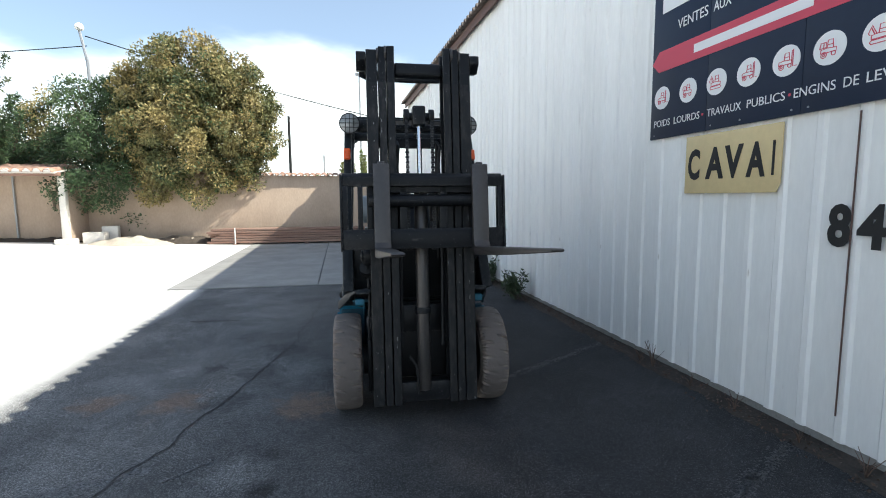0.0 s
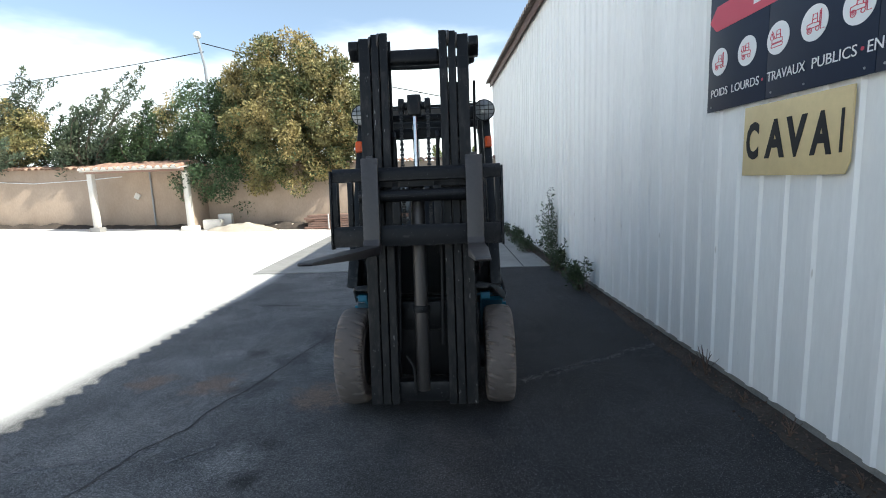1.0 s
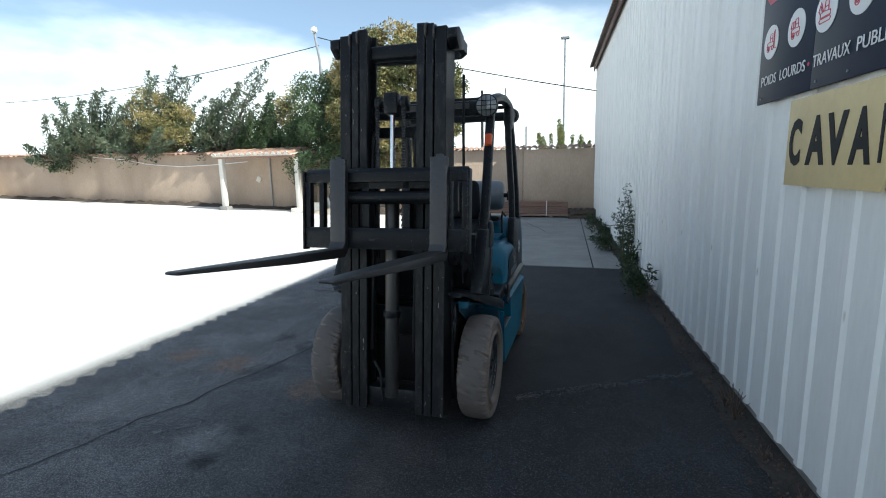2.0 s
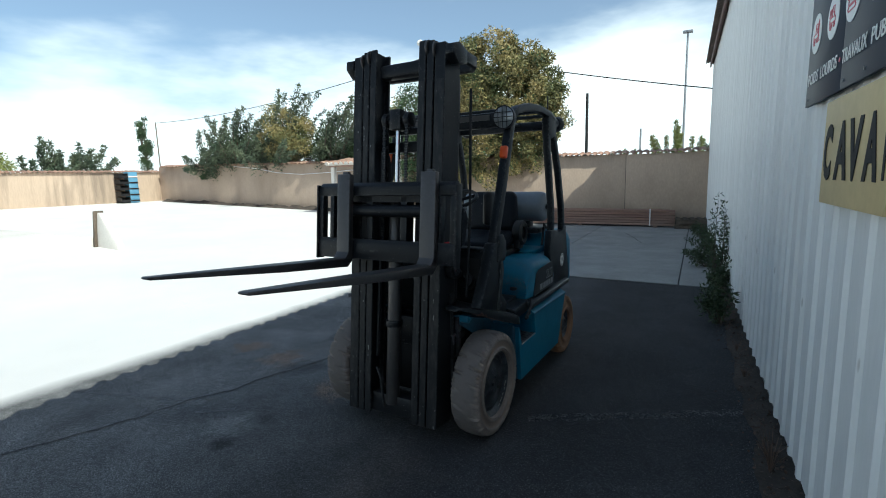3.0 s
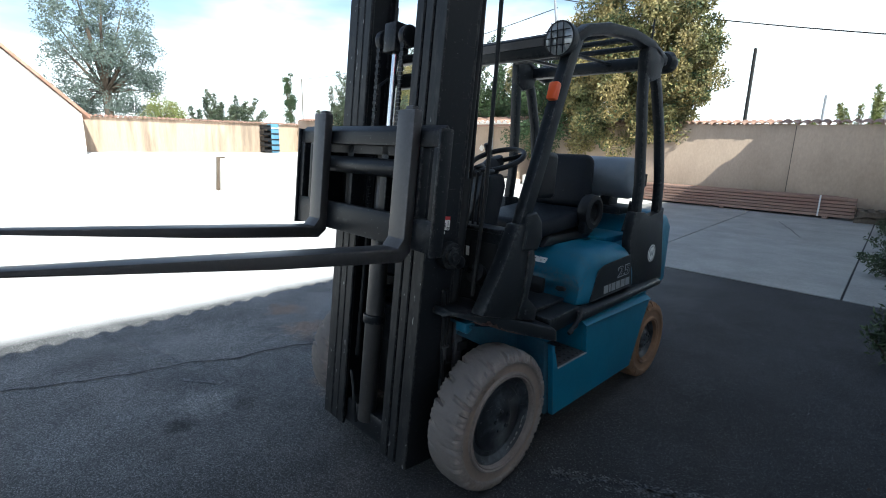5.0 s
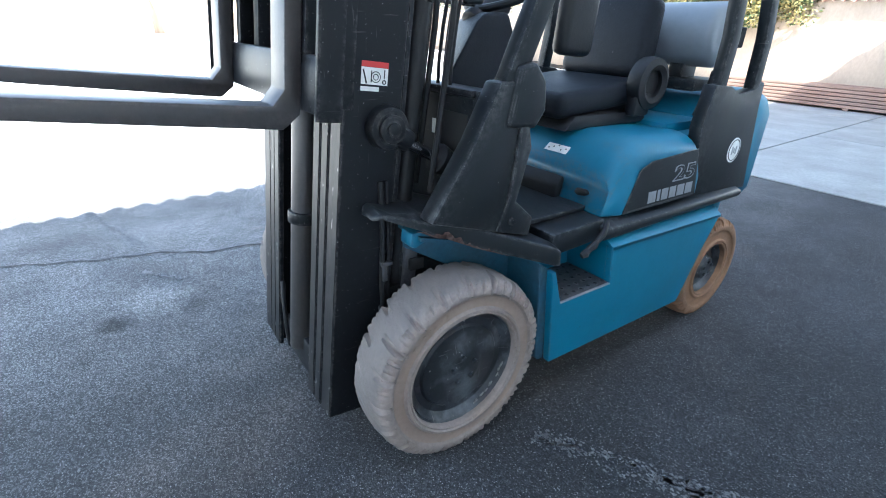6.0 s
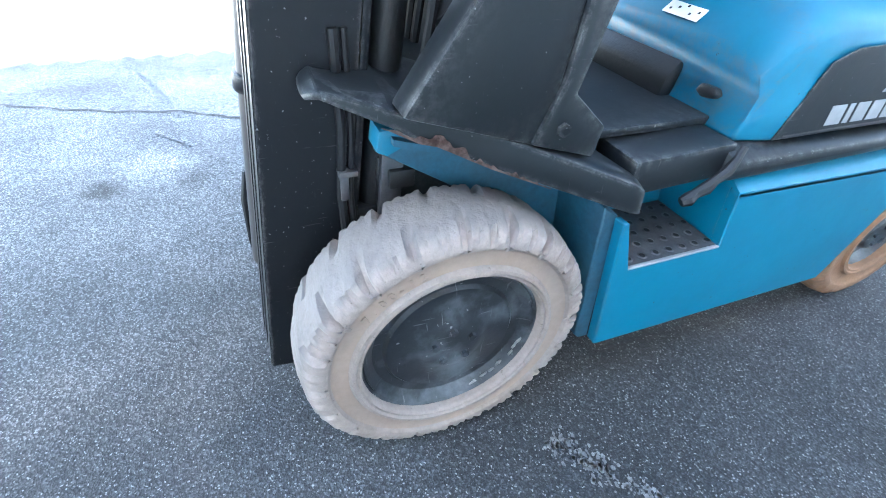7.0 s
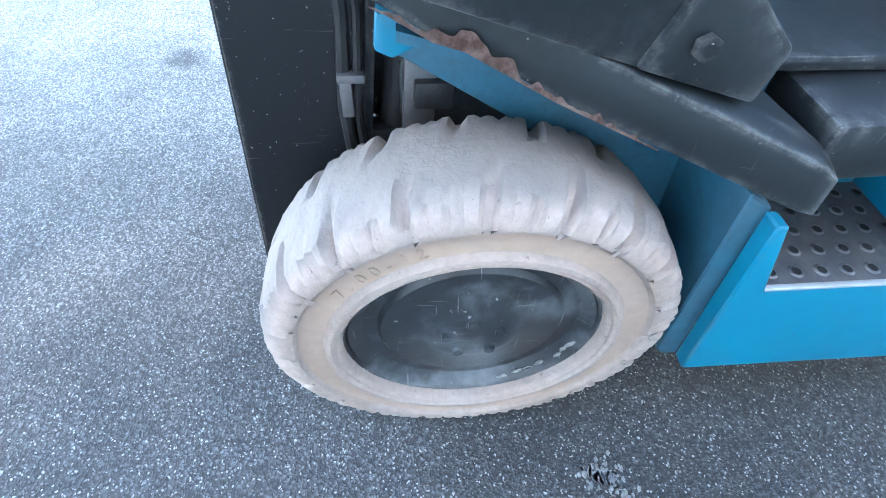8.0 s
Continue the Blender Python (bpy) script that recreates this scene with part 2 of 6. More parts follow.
CRATE = material("blue_crate_plastic", (0.09, 0.24, 0.36), 0.5, 0.0, (0.14, 0.3, 0.42), 0.6, 3.0, 0.1, 30.0)


def leaf_material(name, base, second):
    m = material(name, base, 0.6, 0.0, second, 0.9, 1.1, 0.0, 30.0, 0.0, 10.0, (1, 1, 1), (0.38, 0.62), 0.45)
    return m


LEAF_OLIVE = leaf_material("olive_leaf", (0.105, 0.118, 0.040), (0.37, 0.285, 0.115))
LEAF_DARK = leaf_material("dark_leaf", (0.028, 0.06, 0.022), (0.06, 0.10, 0.035))
LEAF_GREY = leaf_material("grey_green_leaf", (0.040, 0.068, 0.040), (0.115, 0.135, 0.075))
LEAF_CEDAR = leaf_material("blue_green_needle", (0.10, 0.14, 0.12), (0.16, 0.20, 0.17))
LEAF_YELLOW = leaf_material("yellow_green_leaf", (0.14, 0.18, 0.04), (0.24, 0.24, 0.08))
LEAF_WEED = leaf_material("weed_leaf", (0.035, 0.06, 0.022), (0.07, 0.09, 0.04))
DRY = leaf_material("dry_stalk", (0.11, 0.065, 0.045), (0.06, 0.042, 0.03))


def ground_material():
    """Dark asphalt with pale chippings near the building, older greyer paving beyond the long crack, stains, sunlight
    painted in beyond the eave's shadow.
    """
    m = bpy.data.materials.new("yard_asphalt")
    m.use_nodes = True
    n, l = m.node_tree.nodes, m.node_tree.links
    bsdf = n["Principled BSDF"]
    tc = n.new("ShaderNodeTexCoord")
    def tex(s, detail=5.0, rgh=0.6):
        t = n.new("ShaderNodeTexNoise")
        t.inputs["Scale"].default_value, t.inputs["Detail"].default_value, t.inputs["Roughness"].default_value = s, detail, rgh
        l.new(tc.outputs["Object"], t.inputs["Vector"])
        return t.outputs["Fac"]
    def math_node(op, a, b):
        k = n.new("ShaderNodeMath")
        k.operation = op
        for i, v in enumerate((a, b)):
            if isinstance(v, (int, float)):
                k.inputs[i].default_value = v
            else:
                l.new(v, k.inputs[i])
        return k.outputs[0]
    def span(v, a, b, c=0.0, d=1.0):
        k = n.new("ShaderNodeMapRange")
        for nm, x in (("From Min", a), ("From Max", b), ("To Min", c), ("To Max", d)):
            k.inputs[nm].default_value = x
        l.new(v, k.inputs["Value"])
        return k.outputs[0]
    def mix(f, a, b):
        k = n.new("ShaderNodeMix")
        k.data_type = "RGBA"
        l.new(f, k.inputs["Factor"])
        for s, v in (("A", a), ("B", b)):
            if isinstance(v, tuple):
                k.inputs[s].default_value = (*v, 1)
            else:
                l.new(v, k.inputs[s])
        return k.outputs["Result"]
    sep = n.new("ShaderNodeSeparateXYZ")
    l.new(tc.outputs["Object"], sep.inputs[0])
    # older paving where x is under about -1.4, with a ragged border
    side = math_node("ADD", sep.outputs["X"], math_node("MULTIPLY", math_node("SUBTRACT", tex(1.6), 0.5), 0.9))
    # fade starts at x 0.35: brighter light westward is put into the tone
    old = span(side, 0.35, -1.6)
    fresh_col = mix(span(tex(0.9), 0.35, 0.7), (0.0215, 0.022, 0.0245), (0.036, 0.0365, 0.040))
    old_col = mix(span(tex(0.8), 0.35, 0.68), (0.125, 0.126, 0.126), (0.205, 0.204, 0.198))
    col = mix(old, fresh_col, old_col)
    patch = n.new("ShaderNodeHueSaturation")
    l.new(math_node("MULTIPLY", span(tex(2.3, 8.0, 0.66), 0.3, 0.7, 0.62, 1.38), span(tex(0.45, 3.0, 0.5), 0.3, 0.7, 0.85, 1.15)), patch.inputs["Value"])
    l.new(col, patch.inputs["Color"])
    col = patch.outputs[0]
    stain = span(tex(0.55, 4.0, 0.5), 0.60, 0.72, 0.0, 0.35)
    col = mix(stain, col, (0.14, 0.105, 0.08))
    # soft ragged spots: dark oil, reddish dust, pale scuffs, two dark ones below the forklift
    warp = n.new("ShaderNodeTexNoise")
    warp.inputs["Scale"].default_value = 9.0
    l.new(tc.outputs["Object"], warp.inputs["Vector"])
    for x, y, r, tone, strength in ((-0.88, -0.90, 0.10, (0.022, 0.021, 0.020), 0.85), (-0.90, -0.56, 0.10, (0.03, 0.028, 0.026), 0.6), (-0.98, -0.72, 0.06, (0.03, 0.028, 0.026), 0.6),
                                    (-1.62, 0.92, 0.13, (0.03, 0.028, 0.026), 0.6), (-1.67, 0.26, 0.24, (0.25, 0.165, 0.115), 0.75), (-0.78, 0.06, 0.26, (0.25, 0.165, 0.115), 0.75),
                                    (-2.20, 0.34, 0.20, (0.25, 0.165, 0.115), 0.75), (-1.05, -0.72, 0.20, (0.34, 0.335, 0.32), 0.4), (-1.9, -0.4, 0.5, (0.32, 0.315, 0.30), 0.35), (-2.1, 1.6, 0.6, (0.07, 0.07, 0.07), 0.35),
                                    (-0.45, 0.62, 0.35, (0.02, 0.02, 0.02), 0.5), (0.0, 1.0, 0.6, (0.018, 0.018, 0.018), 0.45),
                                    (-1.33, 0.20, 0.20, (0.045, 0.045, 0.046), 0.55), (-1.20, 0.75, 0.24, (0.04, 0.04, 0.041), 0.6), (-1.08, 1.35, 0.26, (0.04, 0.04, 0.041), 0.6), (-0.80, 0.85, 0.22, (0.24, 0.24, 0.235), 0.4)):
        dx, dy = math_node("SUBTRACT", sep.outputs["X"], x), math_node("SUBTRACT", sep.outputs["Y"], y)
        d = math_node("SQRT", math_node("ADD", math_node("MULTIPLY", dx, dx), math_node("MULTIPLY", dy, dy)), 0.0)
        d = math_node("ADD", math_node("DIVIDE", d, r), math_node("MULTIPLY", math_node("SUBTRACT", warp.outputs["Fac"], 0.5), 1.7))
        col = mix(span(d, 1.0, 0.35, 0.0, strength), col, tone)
    # chippings
    vo = n.new("ShaderNodeTexVoronoi")
    vo.inputs["Scale"].default_value = 215.0
    wob = n.new("ShaderNodeTexNoise")
    wob.inputs["Scale"].default_value, wob.inputs["Detail"].default_value = 70.0, 2.0
    l.new(tc.outputs["Object"], wob.inputs["Vector"])
    bend = n.new("ShaderNodeVectorMath")
    bend.operation = "MULTIPLY_ADD"
    l.new(wob.outputs["Color"], bend.inputs[0])
    bend.inputs[1].default_value = (0.012, 0.012, 0.012)
    l.new(tc.outputs["Object"], bend.inputs[2])
    l.new(bend.outputs[0], vo.inputs["Vector"])
    rnd = n.new("ShaderNodeSeparateColor")
    l.new(vo.outputs["Color"], rnd.inputs[0])
    grain = math_node("MULTIPLY", span(math_node("POWER", rnd.outputs[0], 2.2), 0.0, 1.0, 0.45, 2.05), span(vo.outputs["Distance"], 0.75, 0.35, 0.55, 1.12))
    chip = math_node("MULTIPLY", span(rnd.outputs[1], 0.86, 0.95), span(vo.outputs["Distance"], 0.52, 0.42))
    hs = n.new("ShaderNodeHueSaturation")
    l.new(grain, hs.inputs["Value"])
    l.new(col, hs.inputs["Color"])
    col = mix(math_node("MULTIPLY", chip, 0.55), hs.outputs[0], (0.30, 0.30, 0.30))
    # sunlight put into the colour: near-white from about the eave's shadow edge on
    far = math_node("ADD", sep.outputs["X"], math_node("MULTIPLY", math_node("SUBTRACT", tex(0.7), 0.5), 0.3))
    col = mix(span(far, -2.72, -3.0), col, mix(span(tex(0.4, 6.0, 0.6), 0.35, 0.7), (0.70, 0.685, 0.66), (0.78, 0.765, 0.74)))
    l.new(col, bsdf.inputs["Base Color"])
    bsdf.inputs["Roughness"].default_value = 0.85
    b = n.new("ShaderNodeBump")
    b.inputs["Strength"].default_value, b.inputs["Distance"].default_value = 0.8, 0.004
    l.new(vo.outputs["Distance"], b.inputs["Height"])
    b2 = n.new("ShaderNodeBump")
    b2.inputs["Strength"].default_value, b2.inputs["Distance"].default_value = 0.3, 0.02
    l.new(tex(5.0), b2.inputs["Height"])
    l.new(b.outputs[0], b2.inputs["Normal"])
    l.new(b2.outputs[0], bsdf.inputs["Normal"])
    return m


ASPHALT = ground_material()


# ---- mesh helpers ----
def thing(name, label, category, at=(0, 0, 0), turn=0.0, group="", kind=""):
    ob = new(name)
    ob.empty_display_size = 0.1
    ob.matrix_world = pose(*at, 0, 0, turn)
    return tagged(ob, label, category, group, kind)


def part(name, bm, mat, parent=None, label="", at=None, smooth=35.0):
    me = bpy.data.meshes.new(name)
    bm.normal_update()
    bm.to_mesh(me)
    bm.free()
    me.materials.append(mat)
    if smooth:
        me.polygons.foreach_set("use_smooth", [True] * len(me.polygons))
        me.set_sharp_from_angle(angle=radians(smooth))
    ob = new(name, me)
    if parent:
        ob.parent = parent
    if at is not None:
        ob.matrix_basis = at
    if label:
        tagged(ob, label)
    return ob


def single(name, bm, mat, label, category, group="", kind="", at=None, smooth=35.0):
    return tagged(part(name, bm, mat, None, "", at, smooth), label, category, group, kind)


def bevel(bm, w, seg=2, angle=30):
    if w:
        bm.normal_update()
        es = [e for e in bm.edges if len(e.link_faces) == 2 and e.calc_face_angle(0) > radians(angle)]
        bmesh.ops.bevel(bm, geom=es, offset=w, segments=seg, affect="EDGES", profile=0.5)
    return bm


def box(x0, x1, y0, y1, z0, z1, w=0.0, seg=2):
    bm = bmesh.new()
    bmesh.ops.create_cube(bm, size=1)
    for v in bm.verts:
        v.co = Vector((x0 + (v.co.x + 0.5) * (x1 - x0), y0 + (v.co.y + 0.5) * (y1 - y0), z0 + (v.co.z + 0.5) * (z1 - z0)))
    return bevel(bm, w, seg)


def prism(pts, axis, lo, hi, w=0.0, seg=2):
    """A polygon drawn out along an axis. x: points are (y, z); y: (x, z); z: (x, y)."""
    bm = bmesh.new()
    def put(p, d):
        return {"x": (d, p[0], p[1]), "y": (p[0], d, p[1]), "z": (p[0], p[1], d)}[axis]
    a = [bm.verts.new(put(p, lo)) for p in pts]
    b = [bm.verts.new(put(p, hi)) for p in pts]
    bm.faces.new(a)
    bm.faces.new(b)
    for i in range(len(pts)):
        j = (i + 1) % len(pts)
        bm.faces.new((a[i], a[j], b[j], b[i]))
    bmesh.ops.recalc_face_normals(bm, faces=bm.faces[:])
    return bevel(bm, w, seg)


def rod(a, b, r, seg=16, r2=None, w=0.0):
    a, b = Vector(a), Vector(b)
    bm = bmesh.new()
    bmesh.ops.create_cone(bm, cap_ends=True, segments=seg, radius1=r, radius2=r if r2 is None else r2, depth=(b - a).length)
    bmesh.ops.transform(bm, matrix=Matrix.Translation((a + b) / 2) @ (b - a).to_track_quat("Z", "Y").to_matrix().to_4x4(), verts=bm.verts)
    return bevel(bm, w, 2, 60)


def tube(path, r, seg=8, flat=1.0, closed=False):
    """A round (or flattened) tube along a line of points; r may be a list."""
    pts = [Vector(p) for p in path]
    rs = r if isinstance(r, (list, tuple)) else [r] * len(pts)
    bm = bmesh.new()
    rings, up = [], None
    n = len(pts)
    for i, p in enumerate(pts):
        if closed:
            d = pts[(i + 1) % n] - pts[i - 1]
        else:
            d = pts[min(i + 1, n - 1)] - pts[max(i - 1, 0)]
        d.normalize()
        if up is None:
            up = Vector((0, 0, 1)) if abs(d.z) < 0.9 else Vector((1, 0, 0))
        s = d.cross(up).normalized()
        up = s.cross(d).normalized()
        rings.append([bm.verts.new(p + (s * math.cos(t) + up * math.sin(t) * flat) * rs[i]) for t in (2 * math.pi * k / seg for k in range(seg))])
    m = n if closed else n - 1
    for i in range(m):
        a, b = rings[i], rings[(i + 1) % n]
        for k in range(seg):
            bm.faces.new((a[k], a[(k + 1) % seg], b[(k + 1) % seg], b[k]))
    if not closed:
        bm.faces.new(rings[0][::-1])
        bm.faces.new(rings[-1])
    return bm


def bar(path, w, h, edge=0.004, side=(1, 0, 0)):
    """A rectangular bar along a line of points: w across 'side', h across the other way."""
    pts = [Vector(p) for p in path]
    s0 = Vector(side)
    bm = bmesh.new()
    rings = []
    for i, p in enumerate(pts):
        d = (pts[min(i + 1, len(pts) - 1)] - pts[max(i - 1, 0)]).normalized()
        s = (s0 - d * s0.dot(d)).normalized()
        u = s.cross(d)
        rings.append([bm.verts.new(p + s * (a * w / 2) + u * (b * h / 2)) for a, b in ((1, 1), (-1, 1), (-1, -1), (1, -1))])
    for a, b in zip(rings, rings[1:]):
        for k in range(4):
            bm.faces.new((a[k], a[(k + 1) % 4], b[(k + 1) % 4], b[k]))
    bm.faces.new(rings[0][::-1])
    bm.faces.new(rings[-1])
    bmesh.ops.recalc_face_normals(bm, faces=bm.faces[:])
    return bevel(bm, edge, 2, 40)


def lathe(profile, seg=48, axis="x", closed=True):
    """A ring of (radius, along) points turned round an axis."""
    bm = bmesh.new()
    rings = []
    for k in range(seg):
        t = 2 * math.pi * k / seg
        c, s = math.cos(t), math.sin(t)
        rings.append([bm.verts.new((a, r * c, r * s) if axis == "x" else (r * c, r * s, a)) for r, a in profile])
    m = len(profile)
    for k in range(seg):
        a, b = rings[k], rings[(k + 1) % seg]
        for i in range(m if closed else m - 1):
            j = (i + 1) % m
            bm.faces.new((a[i], a[j], b[j], b[i]))
    bmesh.ops.remove_doubles(bm, verts=bm.verts, dist=1e-5)
    bmesh.ops.recalc_face_normals(bm, faces=bm.faces[:])
    return bm


def join(*bms):
    out = bmesh.new()
    for b in bms:
        me = bpy.data.meshes.new("joined")
        b.to_mesh(me)
        b.free()
        out.from_mesh(me)
        bpy.data.meshes.remove(me)
    return out


def pieces(bm):
    """Splits a mesh into its connected pieces."""
    left, out = set(bm.verts), []
    while left:
        seed = left.pop()
        group, todo = {seed}, [seed]
        while todo:
            for e in todo.pop().link_edges:
                for v in e.verts:
                    if v not in group:
                        group.add(v)
                        todo.append(v)
        left -= group
        nb, key = bmesh.new(), {}
        for v in group:
            key[v] = nb.verts.new(v.co)
        for f in {f for v in group for f in v.link_faces}:
            nb.faces.new([key[v] for v in f.verts])
        out.append(nb)
    bm.free()
    return out


def moved(bm, m):
    bmesh.ops.transform(bm, matrix=m, verts=bm.verts)
    return bm


def flipped(bm):
    """The mirror image in x."""
    for v in bm.verts:
        v.co.x = -v.co.x
    bmesh.ops.reverse_faces(bm, faces=bm.faces[:])
    return bm


def letters(body, size, m, thick=0.002, width=None, bold=0.0):
    """Words in the built-in font as a flat mesh, lower left at the pose m, lying in its x and y."""
    cu = bpy.data.curves.new("words", "FONT")
    cu.body, cu.size, cu.extrude, cu.resolution_u, cu.offset = body, size, thick, 3, bold
    ob = new("words", cu)
    bpy.context.view_layer.update()
    me = bpy.data.meshes.new_from_object(ob.evaluated_get(bpy.context.evaluated_depsgraph_get()))
    bpy.data.objects.remove(ob)
    bpy.data.curves.remove(cu)
    bm = bmesh.new()
    bm.from_mesh(me)
    bpy.data.meshes.remove(me)
    if width:
        w = max(v.co.x for v in bm.verts)
        for v in bm.verts:
            v.co.x *= width / w
    return moved(bm, m)

# ---- ground ----
def sheet_grid(x0, x1, y0, y1, step_x, step_y, height):
    bm = bmesh.new()
    nx, ny = max(1, round((x1 - x0) / step_x)), max(1, round((y1 - y0) / step_y))
    vs = [[bm.verts.new((x0 + (x1 - x0) * i / nx, y0 + (y1 - y0) * j / ny, height(x0 + (x1 - x0) * i / nx, y0 + (y1 - y0) * j / ny)))
           for j in range(ny + 1)] for i in range(nx + 1)]
    for i in range(nx):
        for j in range(ny):
            bm.faces.new((vs[i][j], vs[i + 1][j], vs[i + 1][j + 1], vs[i][j + 1]))
    return bm


def rise(x):
    """The yard climbs gently towards the west."""
    return 0.03 * min(max(0.0, -3.5 - x), 22.5)


def ground_sheet():
    bm = bmesh.new()
    rows = [[bm.verts.new((x, y, rise(x))) for y in (-600, -60, -20, 0, 20, 60, 600)] for x in (-600, -60, -26, -15, -3.5, 0, 20, 60, 600)]
    for a, b in zip(rows, rows[1:]):
        for k in range(6):
            bm.faces.new((a[k], b[k], b[k + 1], a[k + 1]))
    return bm


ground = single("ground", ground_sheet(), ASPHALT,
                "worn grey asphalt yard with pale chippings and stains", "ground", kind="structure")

WALL_X, WALL_TURN, EAVE = 2.10, math.degrees(math.atan(0.062)), 4.48
U = Vector((-math.sin(radians(WALL_TURN)), math.cos(radians(WALL_TURN)), 0))


def along(s, off=0.0, z=0.0):
    """A place s metres along the warehouse wall, off metres behind its face."""
    return Vector((WALL_X, 0, z)) + U * s + Vector((U.y, -U.x, 0)) * off


# ---- warehouse ----
warehouse = thing("warehouse", "long white corrugated sheet metal warehouse with brown eaves", "building", (WALL_X, 0, 0), WALL_TURN, kind="structure")


def cladding_sheet():
    """Four ribs of trapezoid cladding, 0.88 m wide, with turned edges."""
    prof = []
    for k in range(4):
        y = k * 0.22
        prof += [(0.0, y), (0.0, y + 0.150), (-0.016, y + 0.166), (-0.016, y + 0.202), (0.0, y + 0.218)]
    prof.append((0.0, 0.882))
    bm = bmesh.new()
    zs = [0.07, 0.5, 1.2, 2.2, 3.2, EAVE]
    rows = []
    for z in zs:
        rows.append([bm.verts.new((x + 0.004 * math.sin(3.1 * y + 2.0 * z), y, z)) for x, y in prof])
    for a, b in zip(rows, rows[1:]):
        for i in range(len(prof) - 1):
            bm.faces.new((a[i + 1], a[i], b[i], b[i + 1]))
    r = bmesh.ops.extrude_face_region(bm, geom=bm.faces[:])
    for v in r["geom"]:
        if isinstance(v, bmesh.types.BMVert):
            v.co.x += 0.006
    bmesh.ops.recalc_face_normals(bm, faces=bm.faces[:])
    return bm


first_sheet = part("cladding_sheet", cladding_sheet(), SHEET, warehouse, "white trapezoid cladding sheet", pose(0, -9.68, 0), 20)
for k in range(1, 26):
    ob = first_sheet.copy()
    ob.matrix_basis = pose(0.0 if k % 2 else 0.004, -9.68 + 0.88 * k, 0)
    scene.collection.objects.link(ob)
LEN0, LEN1 = -9.68, 13.2
part("plinth", box(0.02, 0.22, LEN0, LEN1, -0.1, 0.12), CONCRETE, warehouse, "low concrete base under the cladding")
part("inner_wall", box(0.03, 0.12, LEN0, LEN1, 0.12, EAVE), SHEET, warehouse)
part("gable_wall", join(prism([(0.03, 0), (9, 0), (9, EAVE), (4.5, EAVE + 1.1), (0.03, EAVE)], "y", LEN1 - 0.1, LEN1),
                        prism([(0.03, 0), (9, 0), (9, EAVE), (4.5, EAVE + 1.1), (0.03, EAVE)], "y", LEN0, LEN0 + 0.1)), SHEET, warehouse)
part("rear_wall", box(8.9, 9.0, LEN0, LEN1, 0, EAVE), SHEET, warehouse)


def wavy_roof(x0, x1, z0, z1):
    bm = bmesh.new()
    pitch, per = 0.177, 8
    n = int((LEN1 - LEN0 + 0.3) / pitch * per)
    rows = []
    for i in range(n + 1):
        y = LEN0 - 0.1 + i * pitch / per
        w = 0.042 * math.cos(2 * math.pi * i / per)
        rows.append([bm.verts.new((x, y, z + w)) for x, z in ((x0, z0), ((x0 + x1) / 2, (z0 + z1) / 2), (x1, z1))])
    for a, b in zip(rows, rows[1:]):
        for k in range(2):
            bm.faces.new((a[k], a[k + 1], b[k + 1], b[k]))
    r = bmesh.ops.extrude_face_region(bm, geom=bm.faces[:])
    for v in r["geom"]:
        if isinstance(v, bmesh.types.BMVert):
            v.co.z += 0.008
    bmesh.ops.recalc_face_normals(bm, faces=bm.faces[:])
    return bm


part("roof", wavy_roof(-0.20, 4.5, EAVE + 0.08, EAVE + 1.18), ROOF, warehouse, "corrugated fibre cement roof sheets", smooth=60)
part("roof", wavy_roof(4.5, 9.2, EAVE + 1.18, EAVE + 0.08), ROOF, warehouse, smooth=60)
part("fascia", box(-0.10, -0.07, LEN0, LEN1, EAVE - 0.10, EAVE + 0.06, 0.004), FASCIA, warehouse, "dark brown eaves board")
part("soffit", box(-0.07, 0.03, LEN0, LEN1, EAVE - 0.02, EAVE + 0.0), FASCIA, warehouse)
part("rust_streak", box(-0.033, -0.029, -1.135, -1.127, 0.22, 1.84), FASCIA, warehouse, "thin dark red line down the cladding")
stencil = part("stencil_figure", letters("8", 0.30, Matrix(((0, 0, -1, -0.031), (-1, 0, 0, -1.010), (0, 1, 0, 1.150), (0, 0, 0, 1))), 0.001, 0.12, 0.011), STENCIL, warehouse, "black stencilled figure")
part("stencil_figure", letters("4", 0.30, Matrix(((0, 0, -1, -0.031), (-1, 0, 0, -1.165), (0, 1, 0, 1.150), (0, 0, 0, 1))), 0.001, 0.13, 0.011), STENCIL, warehouse, "black stencilled figure")

# ---- sign on the warehouse ----
sign = thing("advertising_sign", "navy printed sign panel with a red band and round icons", "sign", along(-0.10, 0.0, 0.045), WALL_TURN)


def on_sign(y, z, x=-0.048):
    return Matrix(((0, 0, -1, x), (-1, 0, 0, y), (0, 1, 0, z), (0, 0, 0, 1)))


for y1, y0 in ((0.60, 0.0), (-0.004, -0.71), (-0.714, -1.42), (-1.424, -2.13)):
    part("sign_panel", box(-0.044, -0.030, y0, y1, 1.83, 3.05, 0.001), NAVY, sign)
part("red_band", prism([(0.60, 2.43), (0.52, 2.515), (-2.13, 2.515), (-2.13, 2.355), (0.52, 2.355)], "x", -0.0465, -0.0442), PINK, sign, "red arrow band across the sign")
